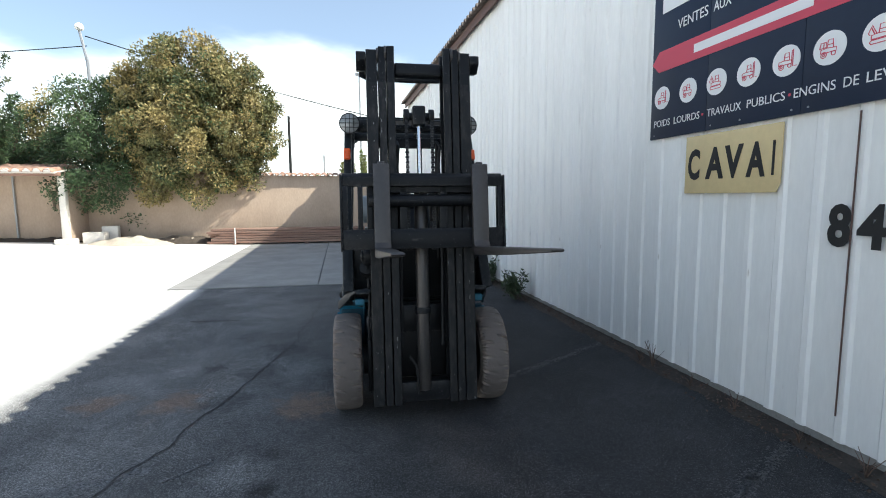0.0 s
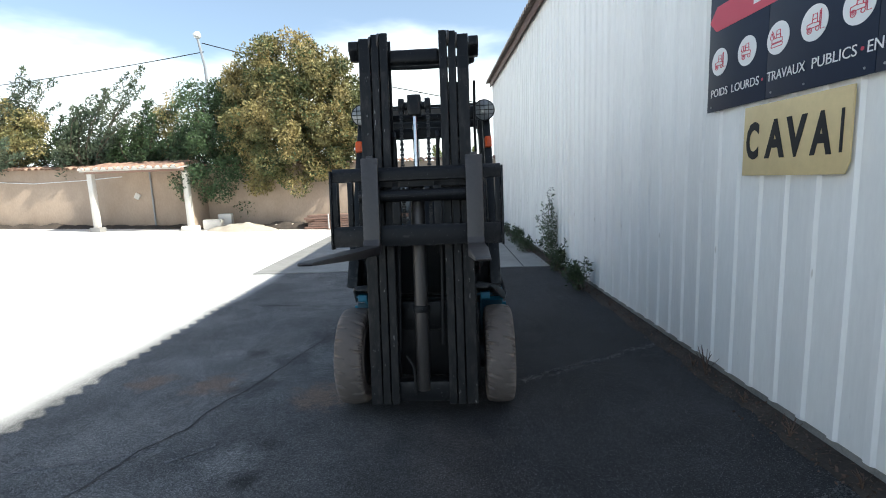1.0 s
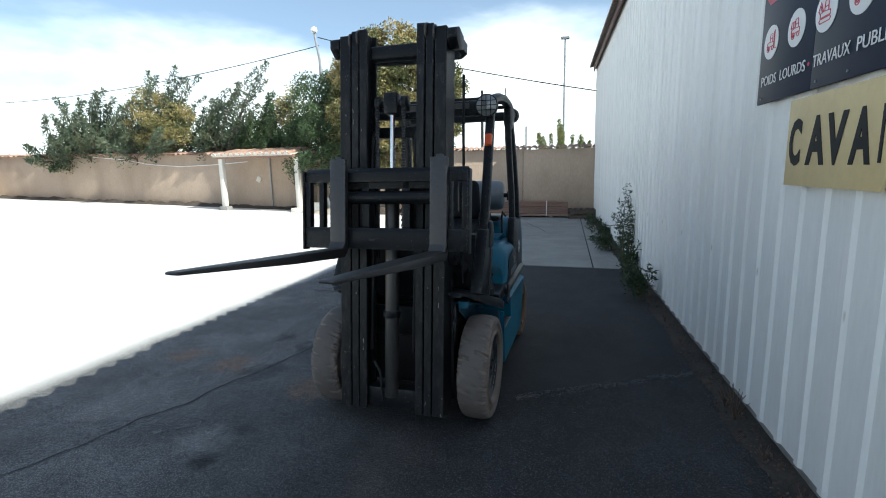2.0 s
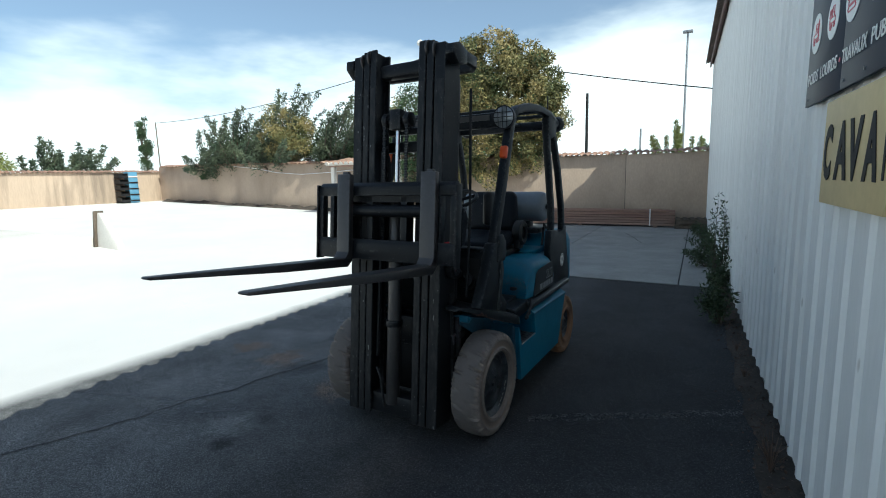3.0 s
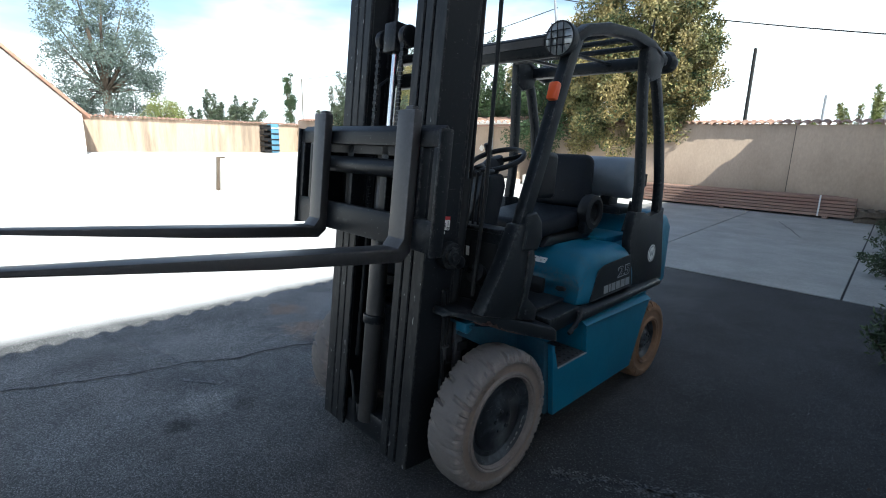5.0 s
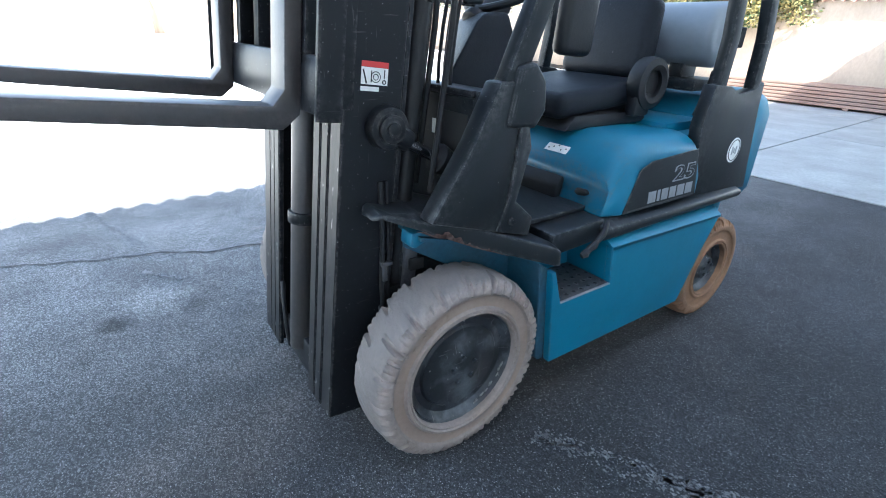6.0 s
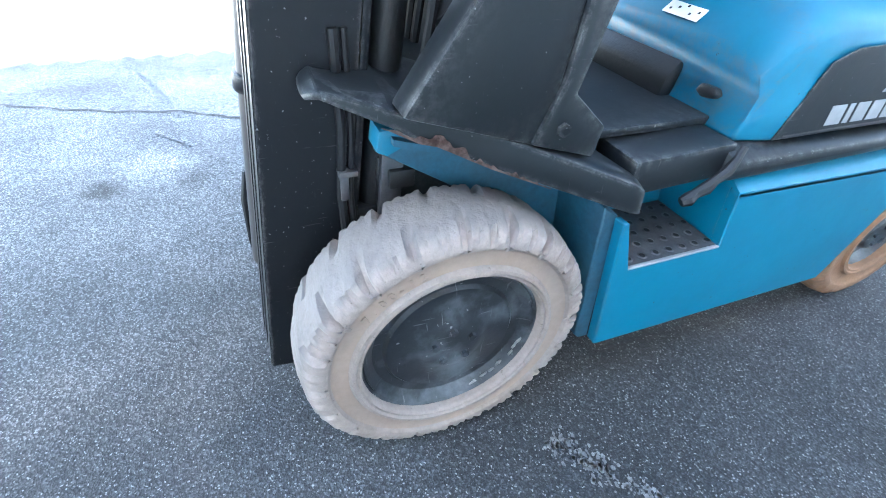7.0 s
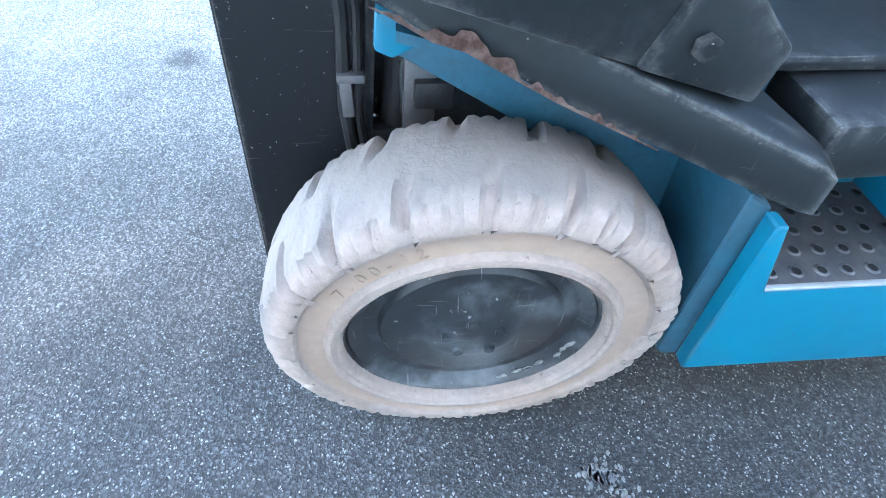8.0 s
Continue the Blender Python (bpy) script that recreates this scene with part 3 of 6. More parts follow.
for words, y, z, size, width in (("POIDS", 0.555, 1.925, 0.075, 0.19), ("LOURDS", 0.325, 1.925, 0.075, 0.27), ("TRAVAUX", -0.015, 1.925, 0.075, 0.29), ("PUBLICS", -0.345, 1.925, 0.075, 0.27),
                                 ("ENGINS", -0.665, 1.925, 0.075, 0.24), ("DE", -0.94, 1.925, 0.075, 0.08), ("LEVA", -1.05, 1.925, 0.075, 0.17), ("VENTES", 0.32, 2.63, 0.10, 0.30), ("AUX", -0.03, 2.63, 0.10, 0.15)):
    for glyph in pieces(letters(words, size, on_sign(y, z), 0.001, width)):
        part("sign_letter", glyph, PRINT, sign)
part("sign_bar", box(-0.0485, -0.0468, -0.75, 0.14, 2.405, 2.465), PRINT, sign, "white line of lettering")
part("sign_bar", box(-0.0465, -0.0442, -0.35, 0.50, 2.80, 2.94), PRINT, sign, "white headline lettering")
for y in (0.03, -0.64):
    part("sign_dot", moved(rod((0, 0, 0), (-0.002, 0, 0), 0.009, 12), pose(-0.0442, y, 1.95)), PINK, sign)


def icon_glyph(k):
    """A red line drawing of a working machine: wheels or track, body, cab and a mast, arm or load."""
    def line(*pts):
        return bar([(-0.001, p, q) for p, q in pts], 0.002, 0.0042, 0, (1, 0, 0))
    def ring(y, z, r):
        return moved(lathe([(r - 0.004, -0.002), (r - 0.004, 0), (r, 0), (r, -0.002)], 16), pose(0, y, z))
    bs = []
    if k % 4 == 2:
        bs += [line((0.045, -0.045), (-0.035, -0.045), (-0.042, -0.035), (-0.035, -0.027), (0.045, -0.027), (0.052, -0.036), (0.045, -0.045))]
    else:
        bs += [ring(0.028, -0.032, 0.017), ring(-0.024, -0.032, 0.013), ring(0.028, -0.032, 0.008)]
    bs += [line((0.045, -0.022), (0.045, -0.002), (0.015, 0.002), (-0.038, -0.004), (-0.038, -0.022), (0.045, -0.022))]
    bs += [line((0.012, 0.0), (0.008, 0.042), (-0.018, 0.042), (-0.022, -0.002)), line((0.010, 0.018), (-0.02, 0.018))]
    if k % 4 in (0, 3):
        bs += [line((-0.044, 0.055), (-0.044, -0.040), (-0.068, -0.040)), line((-0.036, 0.050), (-0.036, -0.020))]
    elif k % 4 == 1:
        bs += [line((0.052, 0.006), (0.046, 0.034), (0.018, 0.034), (0.014, 0.006), (0.052, 0.006)), line((0.03, 0.006), (0.03, 0.034))]
    else:
        bs += [line((0.02, 0.0), (0.044, 0.046), (0.060, 0.010), (0.052, 0.0)), line((0.030, 0.0), (0.046, 0.032))]
    return join(*bs)


for k, y in enumerate((0.47, 0.185, -0.085, -0.345, -0.605, -0.855, -1.105, -1.36)):
    disc = part("icon_disc", moved(rod((0, 0, 0), (-0.002, 0, 0), 0.088, 40), pose(-0.0442, y, 2.15)), PRINT, sign, "white round icon disc")
    part("icon_machine", moved(icon_glyph(k), pose(-0.0464, y, 2.15)), PINK, disc)
for y in (0.55, -0.05, -0.30, -0.66, -0.76, -1.2):
    part("screw", moved(rod((0, 0, 0), (-0.004, 0, 0), 0.006, 8), pose(-0.044, y, 1.86)), GALV, sign)

plate = thing("stencilled_panel", "cream painted board with black stencil letters on cladding", "sign", along(-0.11, 0.0, 0.022), WALL_TURN)
part("board", prism([(0.19, 1.41), (0.19, 1.826), (-0.60, 1.826), (-0.60, 1.47), (-0.575, 1.41)], "x", -0.040, -0.028, 0.001), YELLOW, plate)
for ch, y, w in (("C", 0.160, 0.115), ("A", -0.025, 0.150), ("V", -0.190, 0.140), ("A", -0.368, 0.130)):
    glyph = letters(ch, 0.29, on_sign(y, 1.52, -0.0425), 0.001, w, 0.011)
    part("stencil_letter", glyph, STENCIL, plate)
part("stencil_letter", box(-0.0435, -0.0415, -0.560, -0.543, 1.515, 1.725), STENCIL, plate)

# ---- soil and litter along the foot of the warehouse ----
def litter_strip():
    bm = bmesh.new()
    rows = []
    s = LEN0
    while s < LEN1:
        a = 0.15 + 0.05 * noise.noise((s * 2.3, 0, 0)) + 0.03 * noise.noise((s * 9.0, 3, 0))
        rows.append([bm.verts.new(along(s, -a * q, z + 0.012 * abs(noise.noise((s * 11, q * 6, 2))))) for q, z in ((1.0, 0.001), (0.75, 0.004), (0.4, 0.007), (0.0, 0.014), (-0.3, 0.02))])
        s += 0.06
    for a, b in zip(rows, rows[1:]):
        for k in range(4):
            bm.faces.new((a[k], a[k + 1], b[k + 1], b[k]))
    bmesh.ops.recalc_face_normals(bm, faces=bm.faces[:])
    return bm


single("soil_strip", litter_strip(), DIRT, "dark soil and dry litter along the wall foot", "soil", kind="structure")

# ---- concrete slabs beyond the asphalt ----
pavement = thing("pavement", "old pale concrete slabs with open joints", "pavement", kind="structure")
X_JOINTS = (1.75, 1.2, -1.1, -3.4)
Y_JOINTS = (4.72, 8.1, 10.9, 12.75)
for i in range(len(X_JOINTS) - 1):
    for j in range(len(Y_JOINTS) - 1):
        y0, y1 = Y_JOINTS[j] + 0.008, Y_JOINTS[j + 1] - 0.008
        x1, x0 = X_JOINTS[i] - 0.01, X_JOINTS[i + 1] + 0.01
        if i == 0:
            pts = [(x0 - 0.04 * (y0 - 5), y0), (along(y0).x - 0.15, y0), (along(y1).x - 0.15, y1), (x0 - 0.04 * (y1 - 5), y1)]
        else:
            pts = [(x0 - 0.04 * (y0 - 5), y0), (x1 - 0.04 * (y0 - 5), y0), (x1 - 0.04 * (y1 - 5), y1), (x0 - 0.04 * (y1 - 5), y1)]
        part("slab", prism(pts, "z", -0.05, 0.008 + 0.003 * ((i * 7 + j * 3) % 3), 0.004, 1), CONCRETE, pavement)

# ---- painted lines, marks and cracks on the yard ----
LINE = material("worn_white_line", (0.095, 0.095, 0.096), 0.85, 0.0, (0.20, 0.198, 0.194), 0.8, 48.0, 0.4, 130.0, 0.3, 120.0, (1, 1, 1), (0.46, 0.66))
PALE_LINE = material("faded_white_line", (0.19, 0.19, 0.192), 0.85, 0.0, (0.33, 0.326, 0.318), 0.8, 30.0, 0.3, 130.0, 0.2, 120.0, (1, 1, 1), (0.45, 0.68))
CRACK = material("crack_filling", (0.035, 0.034, 0.033), 0.95, 0.0, (0.09, 0.088, 0.085), 0.9, 14.0)


def ragged_strip(a, b, w, z, seed, step=0.02, wander=0.0):
    """A thin strip with torn edges lying on the ground."""
    a, b = Vector((*a, 0)), Vector((*b, 0))
    d = (b - a)
    n = max(3, int(d.length / step))
    s = Vector((-d.y, d.x, 0)).normalized()
    bm = bmesh.new()
    rows = []
    for i in range(n + 1):
        p = a + d * (i / n) + s * wander * (noise.noise((i * step * 1.7, seed, 0)) + 0.5 * noise.noise((i * step * 6, seed, 5)))
        l = w / 2 * max(0.15, 0.85 + 0.7 * noise.noise((i * 0.71, seed, 1)))
        r = w / 2 * max(0.15, 0.85 + 0.7 * noise.noise((i * 0.71, seed, 9)))
        rows.append((bm.verts.new(p + s * l + Vector((0, 0, z))), bm.verts.new(p - s * r + Vector((0, 0, z)))))
    for q, t in zip(rows, rows[1:]):
        bm.faces.new((q[0], q[1], t[1], t[0]))
    return bm


def flaked_line(a, b, w, z, seed, density):
    """What is left of a painted line: many small flakes, thinner towards the edges and in worn stretches."""
    rng = random.Random(seed)
    a, b = Vector((*a, 0)), Vector((*b, 0))
    d = b - a
    s = Vector((-d.y, d.x, 0)).normalized()
    v, f = [], []
    for _ in range(int(d.length * density)):
        t, q = rng.random(), max(-1.0, min(1.0, rng.gauss(0, 0.5)))
        if noise.noise((t * d.length * 5.0, q * 0.8, seed)) < rng.uniform(-0.45, 0.25):
            continue
        c = a + d * t + s * (q * w / 2) + Vector((0, 0, z))
        r = rng.uniform(0.002, 0.0065)
        k = rng.uniform(0, 6.28)
        n = len(v)
        for m in range(5):
            o = r * rng.uniform(0.6, 1.3)
            v.append(c + Vector((math.cos(k + m * 1.2566) * o * 1.3, math.sin(k + m * 1.2566) * o, 0)))
        f.append(tuple(range(n, n + 5)))
    bm = bmesh.new()
    vs = [bm.verts.new(p) for p in v]
    for q in f:
        bm.faces.new([vs[m] for m in q])
    return bm


for a, b, w, seed, density in (((2.03, 1.05), (0.66, 0.24), 0.090, 1, 1500), ((2.10, -0.92), (1.20, -1.45), 0.100, 2, 1700), ((-1.50, -0.62), (-2.62, -0.97), 0.075, 3, 900),
                               ((-0.3, 5.9), (-2.4, 3.7), 0.05, 4, 200), ((-1.40, -0.75), (-1.20, -0.58), 0.05, 8, 1600)):
    single("painted_line", flaked_line(a, b, w, 0.0015, seed, density), LINE if a[0] > 0 else PALE_LINE, "worn white bay line painted on asphalt", "road marking", "bay lines", "structure", smooth=0)
for a, b, w, seed, wander in (((-2.35, -2.6), (-1.50, -0.42), 0.016, 11, 0.06), ((-1.50, -0.42), (-1.03, 1.6), 0.018, 12, 0.06), ((-1.03, 1.6), (-0.85, 4.70), 0.013, 13, 0.05),
                              ((-2.35, 2.60), (-1.78, 2.55), 0.04, 14, 0.03), ((-3.4, 4.66), (1.2, 4.69), 0.02, 15, 0.02), ((0.2, 8.7), (-0.5, 10.6), 0.02, 16, 0.04)):
    single("crack", ragged_strip(a, b, w, 0.0045 if b[1] < 5.2 else 0.018, seed, 0.04, wander), CRACK, "dark crack across the paving", "crack", "paving cracks", "structure", smooth=0)

# ---- boundary walls with clay tile coping ----
NORTH_Y, NORTH_H = 12.9, 2.12
wall_north = thing("wall_north", "beige rendered boundary wall with clay tile coping", "wall", kind="structure")
part("plaster", prism([(-25.8, -0.2), (-0.9, -0.2), (-0.9, NORTH_H), (-6.0, NORTH_H + 0.06), (-25.8, NORTH_H + 0.42)], "y", NORTH_Y, NORTH_Y + 0.2, 0.01), STUCCO, wall_north, "sun-bleached beige plaster")
part("plaster", box(-0.895, 1.75, NORTH_Y - 0.04, NORTH_Y + 0.2, -0.2, NORTH_H - 0.02, 0.01), STUCCO, wall_north)
part("joint", box(-0.912, -0.896, NORTH_Y - 0.006, NORTH_Y + 0.0, 0.0, NORTH_H - 0.03), CRACK, wall_north, "dark vertical joint")
wall_west = thing("wall_west", "beige rendered boundary wall with streaks and tile coping", "wall", kind="structure")
part("plaster", box(-26.0, -25.8, 1.5, NORTH_Y + 0.2, -0.2, 2.26, 0.01), STREAKED, wall_west, "water-streaked beige plaster")


def clay_tile(length=0.42, r=0.085):
    bm = bmesh.new()
    rows = []
    for q in (-0.5, 0.0, 0.5):
        rr = r * (1 + 0.12 * q)
        rows.append([(bm.verts.new((rr * math.cos(t), q * length, rr * math.sin(t) * 0.85)), bm.verts.new((0.84 * rr * math.cos(t), q * length, 0.84 * rr * math.sin(t) * 0.85 - 0.002)))
                     for t in (math.pi * k / 7 for k in range(8))])
    for a, b in zip(rows, rows[1:]):
        for k in range(7):
            bm.faces.new((a[k][0], a[k + 1][0], b[k + 1][0], b[k][0]))
            bm.faces.new((a[k + 1][1], a[k][1], b[k][1], b[k + 1][1]))
    for a in (rows[0], rows[-1]):
        for k in range(7):
            bm.faces.new((a[k][0], a[k][1], a[k + 1][1], a[k + 1][0]))
    bmesh.ops.recalc_face_normals(bm, faces=bm.faces[:])
    return bm


TILE_DATA = None


def lay_tile(parent, m):
    global TILE_DATA
    if TILE_DATA is None:
        ob = part("tile", clay_tile(), TILE, parent, "", m, 50)
        TILE_DATA = ob.data
    else:
        ob = new("tile", TILE_DATA)
        ob.parent = parent
        ob.matrix_basis = m
    return ob


for k in range(142):
    x = 1.7 - 0.19 * k
    lift = max(0.0, -0.9 - x) * 0.012 + max(0.0, -6.0 - x) * 0.006
    lay_tile(wall_north, pose(x + random.uniform(-0.01, 0.01), NORTH_Y + 0.13 - (0.04 if x > -0.9 else 0.13 if x < -5.0 else 0.03) + (random.uniform(-0.09, 0.06) if x < -5.0 else random.uniform(-0.03, 0.02)), NORTH_H + lift + 0.006 + random.uniform(-0.008, 0.008), 9 + random.uniform(-3, 3), 0, random.uniform(-4, 4)) @ Matrix.Diagonal((1.14, 1.0, 1.05, 1)))
for k in range(57):
    lay_tile(wall_west, pose(-25.85, NORTH_Y - 0.2 * k, 2.275 + random.uniform(-0.008, 0.008), 9 + random.uniform(-3, 3), 0, 90 + random.uniform(-4, 4)))

single("wall_cable", tube([(-19.2, NORTH_Y - 0.03, 2.36), (-17.5, NORTH_Y - 0.03, 2.20), (-16.2, NORTH_Y - 0.03, 1.98), (-14.6, NORTH_Y - 0.03, 1.86), (-12.9, NORTH_Y - 0.03, 1.90), (-11.4, NORTH_Y - 0.03, 1.98)], 0.016, 6), PRINT, "pale cable sagging along the boundary wall", "cable")

# ---- tiled lean-to against the north wall ----
SX0, SX1, SY = -11.55, -8.5, 11.5
shelter = thing("lean_to", "small lean-to shelter with clay tile roof and white pillars", "shelter", (0, 0, 0.20), kind="structure")
part("pillar", box(SX0, SX0 + 0.16, SY, SY + 0.16, 0.18, 1.86, 0.01), STUCCO_WHITE, shelter, "slim whitewashed pillar")
part("pillar", box(SX1 - 0.16, SX1, SY + 0.3, SY + 0.46, 0.1, 1.86, 0.01), STUCCO_WHITE, shelter, "slim whitewashed pillar")
part("pillar_base", box(SX0 - 0.08, SX0 + 0.26, SY - 0.08, SY + 0.22, -0.02, 0.18, 0.02), CONCRETE, shelter)
part("side_wall", box(SX1 - 0.1, SX1, SY + 0.46, NORTH_Y, 0, 1.86), STUCCO, shelter)
part("beam", box(SX0 - 0.05, SX1 + 0.05, SY - 0.02, SY + 0.12, 1.86, 1.96, 0.006), WOOD, shelter, "grey timber eaves beam")
part("roof_deck", prism([(SY - 0.12, 1.92), (NORTH_Y, 2.16), (NORTH_Y, 2.20), (SY - 0.12, 1.96)], "x", SX0 - 0.12, SX1 + 0.02), STUCCO_WHITE, shelter)
part("pipe", rod((-10.4, NORTH_Y - 0.05, 0), (-10.4, NORTH_Y - 0.05, 1.9), 0.03, 8), GALV, shelter)
MORTAR = prism([(0.098 * math.cos(t), 0.090 * math.sin(t)) for t in (math.pi * k / 6 for k in range(7))], "y", -0.02, 0.02)
for k in range(13):
    part("mortar_plug", moved(MORTAR.copy(), pose(SX0 + 0.245 * k, SY - 0.19, 1.965, 9)), STUCCO_WHITE, shelter)
    for r in range(3):
        lay_tile(shelter, pose(SX0 + 0.245 * k, SY + 0.03 + 0.42 * r, 1.995 + 0.062 * r + random.uniform(-0.006, 0.006), 9 + random.uniform(-2, 2), 0, random.uniform(-3, 3)) @ Matrix.Diagonal((1.38, 1.15, 1.32, 1)))
hose = single("hose_ring", moved(tube([(0.13 * math.cos(t), 0, 0.13 * math.sin(t)) for t in (2 * math.pi * k / 20 for k in range(20))], 0.018, 6, 1.0, True), pose(-9.4, NORTH_Y - 0.03, 1.75)), BARK, "brown hose coil hung on the wall", "hose")
single("hanging_strap", bar([(-9.4, NORTH_Y - 0.02, 1.63), (-9.38, NORTH_Y - 0.02, 1.15)], 0.07, 0.02, 0.004), BARK, "brown strap hanging on the wall", "strap")
single("wall_box", moved(box(-0.09, 0.09, -0.05, 0.0, -0.1, 0.1, 0.01), pose(-10.95, NORTH_Y, 1.30, 0, 30, 0)), STUCCO_WHITE, "small pale box on the shelter wall", "box")
for x, y, sx, sy, h in ((-7.95, 12.1, 0.55, 0.35, 0.34), (-7.7, 12.45, 0.42, 0.22, 0.5), (-8.55, 11.8, 0.5, 0.3, 0.16)):
    single("stone_block", moved(box(-sx / 2, sx / 2, -sy / 2, sy / 2, 0, h, 0.02), pose(x, y, rise(x), 0, 0, 6)), STUCCO_WHITE, "pale masonry block on the ground", "block", "masonry blocks")

# ---- stacked boards, pallet, mound, stones ----
stack = thing("board_stack", "stack of long reddish boards along the wall", "boards", (-2.2, 12.35, 0), 0.5)
for r in range(6):
    for c in range(3):
        part("board", box(-2.75 + 0.12 * ((r * 5 + c) % 4), 2.75 - 0.18 * ((r * 3 + c) % 3), -0.25 + c * 0.165, -0.10 + c * 0.165, 0.06 + r * 0.075, 0.122 + r * 0.075, 0.004), WOOD, stack)
for x in (-2.0, 0.1, 2.2):
    part("bearer", box(x, x + 0.1, -0.28, 0.25, 0.0, 0.058), WOOD, stack)
part("strap", box(-1.95, -1.92, -0.285, -0.262, 0.05, 0.53), WHITE, stack, "white strap")
part("strap", box(2.1, 2.13, -0.285, -0.262, 0.05, 0.53), WHITE, stack, "white strap")


def pallet_at(name, label, x, y, turn):
    p = thing(name, label, "pallet", (x, y, 0), turn)
    for yy in (-0.35, 0.0, 0.35):
        part("stringer", box(-0.5, 0.5, yy - 0.04, yy + 0.04, 0.02, 0.11), BARK, p)
    for k in range(6):
        part("slat", box(-0.5 + 0.18 * k, -0.4 + 0.18 * k, -0.4, 0.4, 0.112, 0.134), BARK, p)
    for k in range(3):
        part("bottom_slat", box(-0.5 + 0.45 * k, -0.4 + 0.45 * k, -0.4, 0.4, 0.0, 0.018), BARK, p)
    return p


pallet_at("pallet", "dark weathered wooden pallet by the wall", 1.05, 12.3, 4)
top_pallet = pallet_at("pallet", "dark weathered wooden pallet on another pallet", 1.08, 12.28, 7)
top_pallet.matrix_world = pose(1.08, 12.28, 0.136, 0, 0, 7)


def mound(x, y, rx, ry, h, seed, n=26):
    def z(px, py):
        d = ((px - x) / rx) ** 2 + ((py - y) / ry) ** 2
        return max(0.0, 1 - d) ** 1.2 * h * (1 + 0.5 * noise.noise((px * 3, py * 3, seed))) + 0.02 * noise.noise((px * 9, py * 9, seed)) - (0.03 if d > 0.95 else 0) + rise(px)
    return sheet_grid(x - rx * 1.05, x + rx * 1.05, y - ry * 1.05, y + ry * 1.05, rx / n * 2, ry / n * 2, z)


single("sand_mound", mound(-6.9, 11.9, 1.2, 0.5, 0.24, 3), SAND, "low pale mound of sand by the wall", "mound")
single("leaf_litter", mound(-5.6, 12.5, 1.3, 0.40, 0.22, 5), DIRT, "heap of dry leaves and soil under the tree", "leaf litter", kind="stuff")
def foot_litter(x0, x1, y, w, h, seed):
    def z(px, py):
        q = 1 - abs(py - y) / w
        return max(0.0, q) * h * (0.45 + 0.9 * abs(noise.noise((px * 0.9, 0, seed))) + 0.4 * noise.noise((px * 5, py * 5, seed))) - (0.02 if q < 0.1 else 0) + rise(px)
    return sheet_grid(x0, x1, y - w, y + w * 0.6, 0.09, 0.06, z)


single("leaf_litter", foot_litter(-25, -4.5, 12.78, 0.38, 0.16, 4.0), DIRT, "dark dry leaves gathered along the wall foot", "leaf litter", kind="stuff")
for k in range(9):
    bm = bmesh.new()
    bmesh.ops.create_icosphere(bm, subdivisions=2, radius=random.uniform(0.06, 0.16))
    for v in bm.verts:
        v.co *= 1 + 0.35 * noise.noise(v.co * 9 + Vector((k * 3, 0, 0)))
        v.co.z *= 0.7
    single("rock", moved(bm, pose(-8.0 + random.uniform(-0.2, 2.6), 12.3 + random.uniform(-0.2, 0.3), 0.17)), SAND, "rough pale stone on the ground", "stone", "loose stones")

# ---- loading dock and white house on the west side ----
dock = thing("loading_dock", "low white concrete dock with sloped end wing", "dock", kind="structure")
part("platform", box(-17.5, -10.66, -12.0, 2.75, -0.1, 0.44, 0.02), STUCCO_WHITE, dock)
part("wing_wall", prism([(-10.62, 0.0), (-9.62, 0.0), (-9.66, 0.30), (-10.30, 0.98), (-10.38, 0.99)], "y", 2.76, 2.88, 0.01), STUCCO_WHITE, dock, "triangular end wall")
# bark-coloured strip stands for the wing's narrow end face in shade
part("end_pier", prism([(-10.66, 0.0), (-10.56, 0.0), (-10.40, 1.03), (-10.44, 1.03)], "y", 2.70, 2.90, 0.006), BARK, dock, "dark strip painted for the shaded end face")
house = thing("white_house", "white rendered house with a steep tiled gable", "house", kind="structure")
part("wall", prism([(2.1, 0), (2.1, 2.3), (-2.4, 6.9), (-7.6, 2.3), (-7.6, 0)], "x", -33, -24.0), STUCCO_WHITE, house)
for sgn, y0, y1 in ((1, 2.35, -2.4), (-1, -7.85, -2.4)):
    part("roof", prism([(y0, 2.10), (y1, 6.95), (y1, 7.10), (y0, 2.26)], "x", -33.2, -23.8, 0.01), TILE, house, "clay tile roof slope")
part("canopy", prism([(-6.5, 3.0), (-1.2, 3.0), (-1.2, 3.15), (-6.5, 3.3)], "x", -24.0, -22.2, 0.01), GALV, house, "pale canopy roof")
crates = thing("crate_rack", "stack of blue plastic crates against the wall", "crates", (-25.35, 10.95, 0.65))
for k in range(5):
    part("crate", join(box(-0.25, 0.25, -0.5, -0.06, 0.06 + 0.31 * k, 0.09 + 0.31 * k), box(-0.25, 0.25, -0.5, -0.47, 0.06 + 0.31 * k, 0.30 + 0.31 * k),
                       box(-0.25, 0.25, -0.09, -0.06, 0.06 + 0.31 * k, 0.30 + 0.31 * k), box(-0.25, -0.22, -0.47, -0.09, 0.09 + 0.31 * k, 0.30 + 0.31 * k),
                       box(0.22, 0.25, -0.47, -0.09, 0.09 + 0.31 * k, 0.19 + 0.31 * k)), BLACK, crates, "dark open crate")
part("board", box(-0.25, 0.21, -0.04, 0.42, 0.02, 1.62, 0.01), CRATE, crates, "pale blue panel")
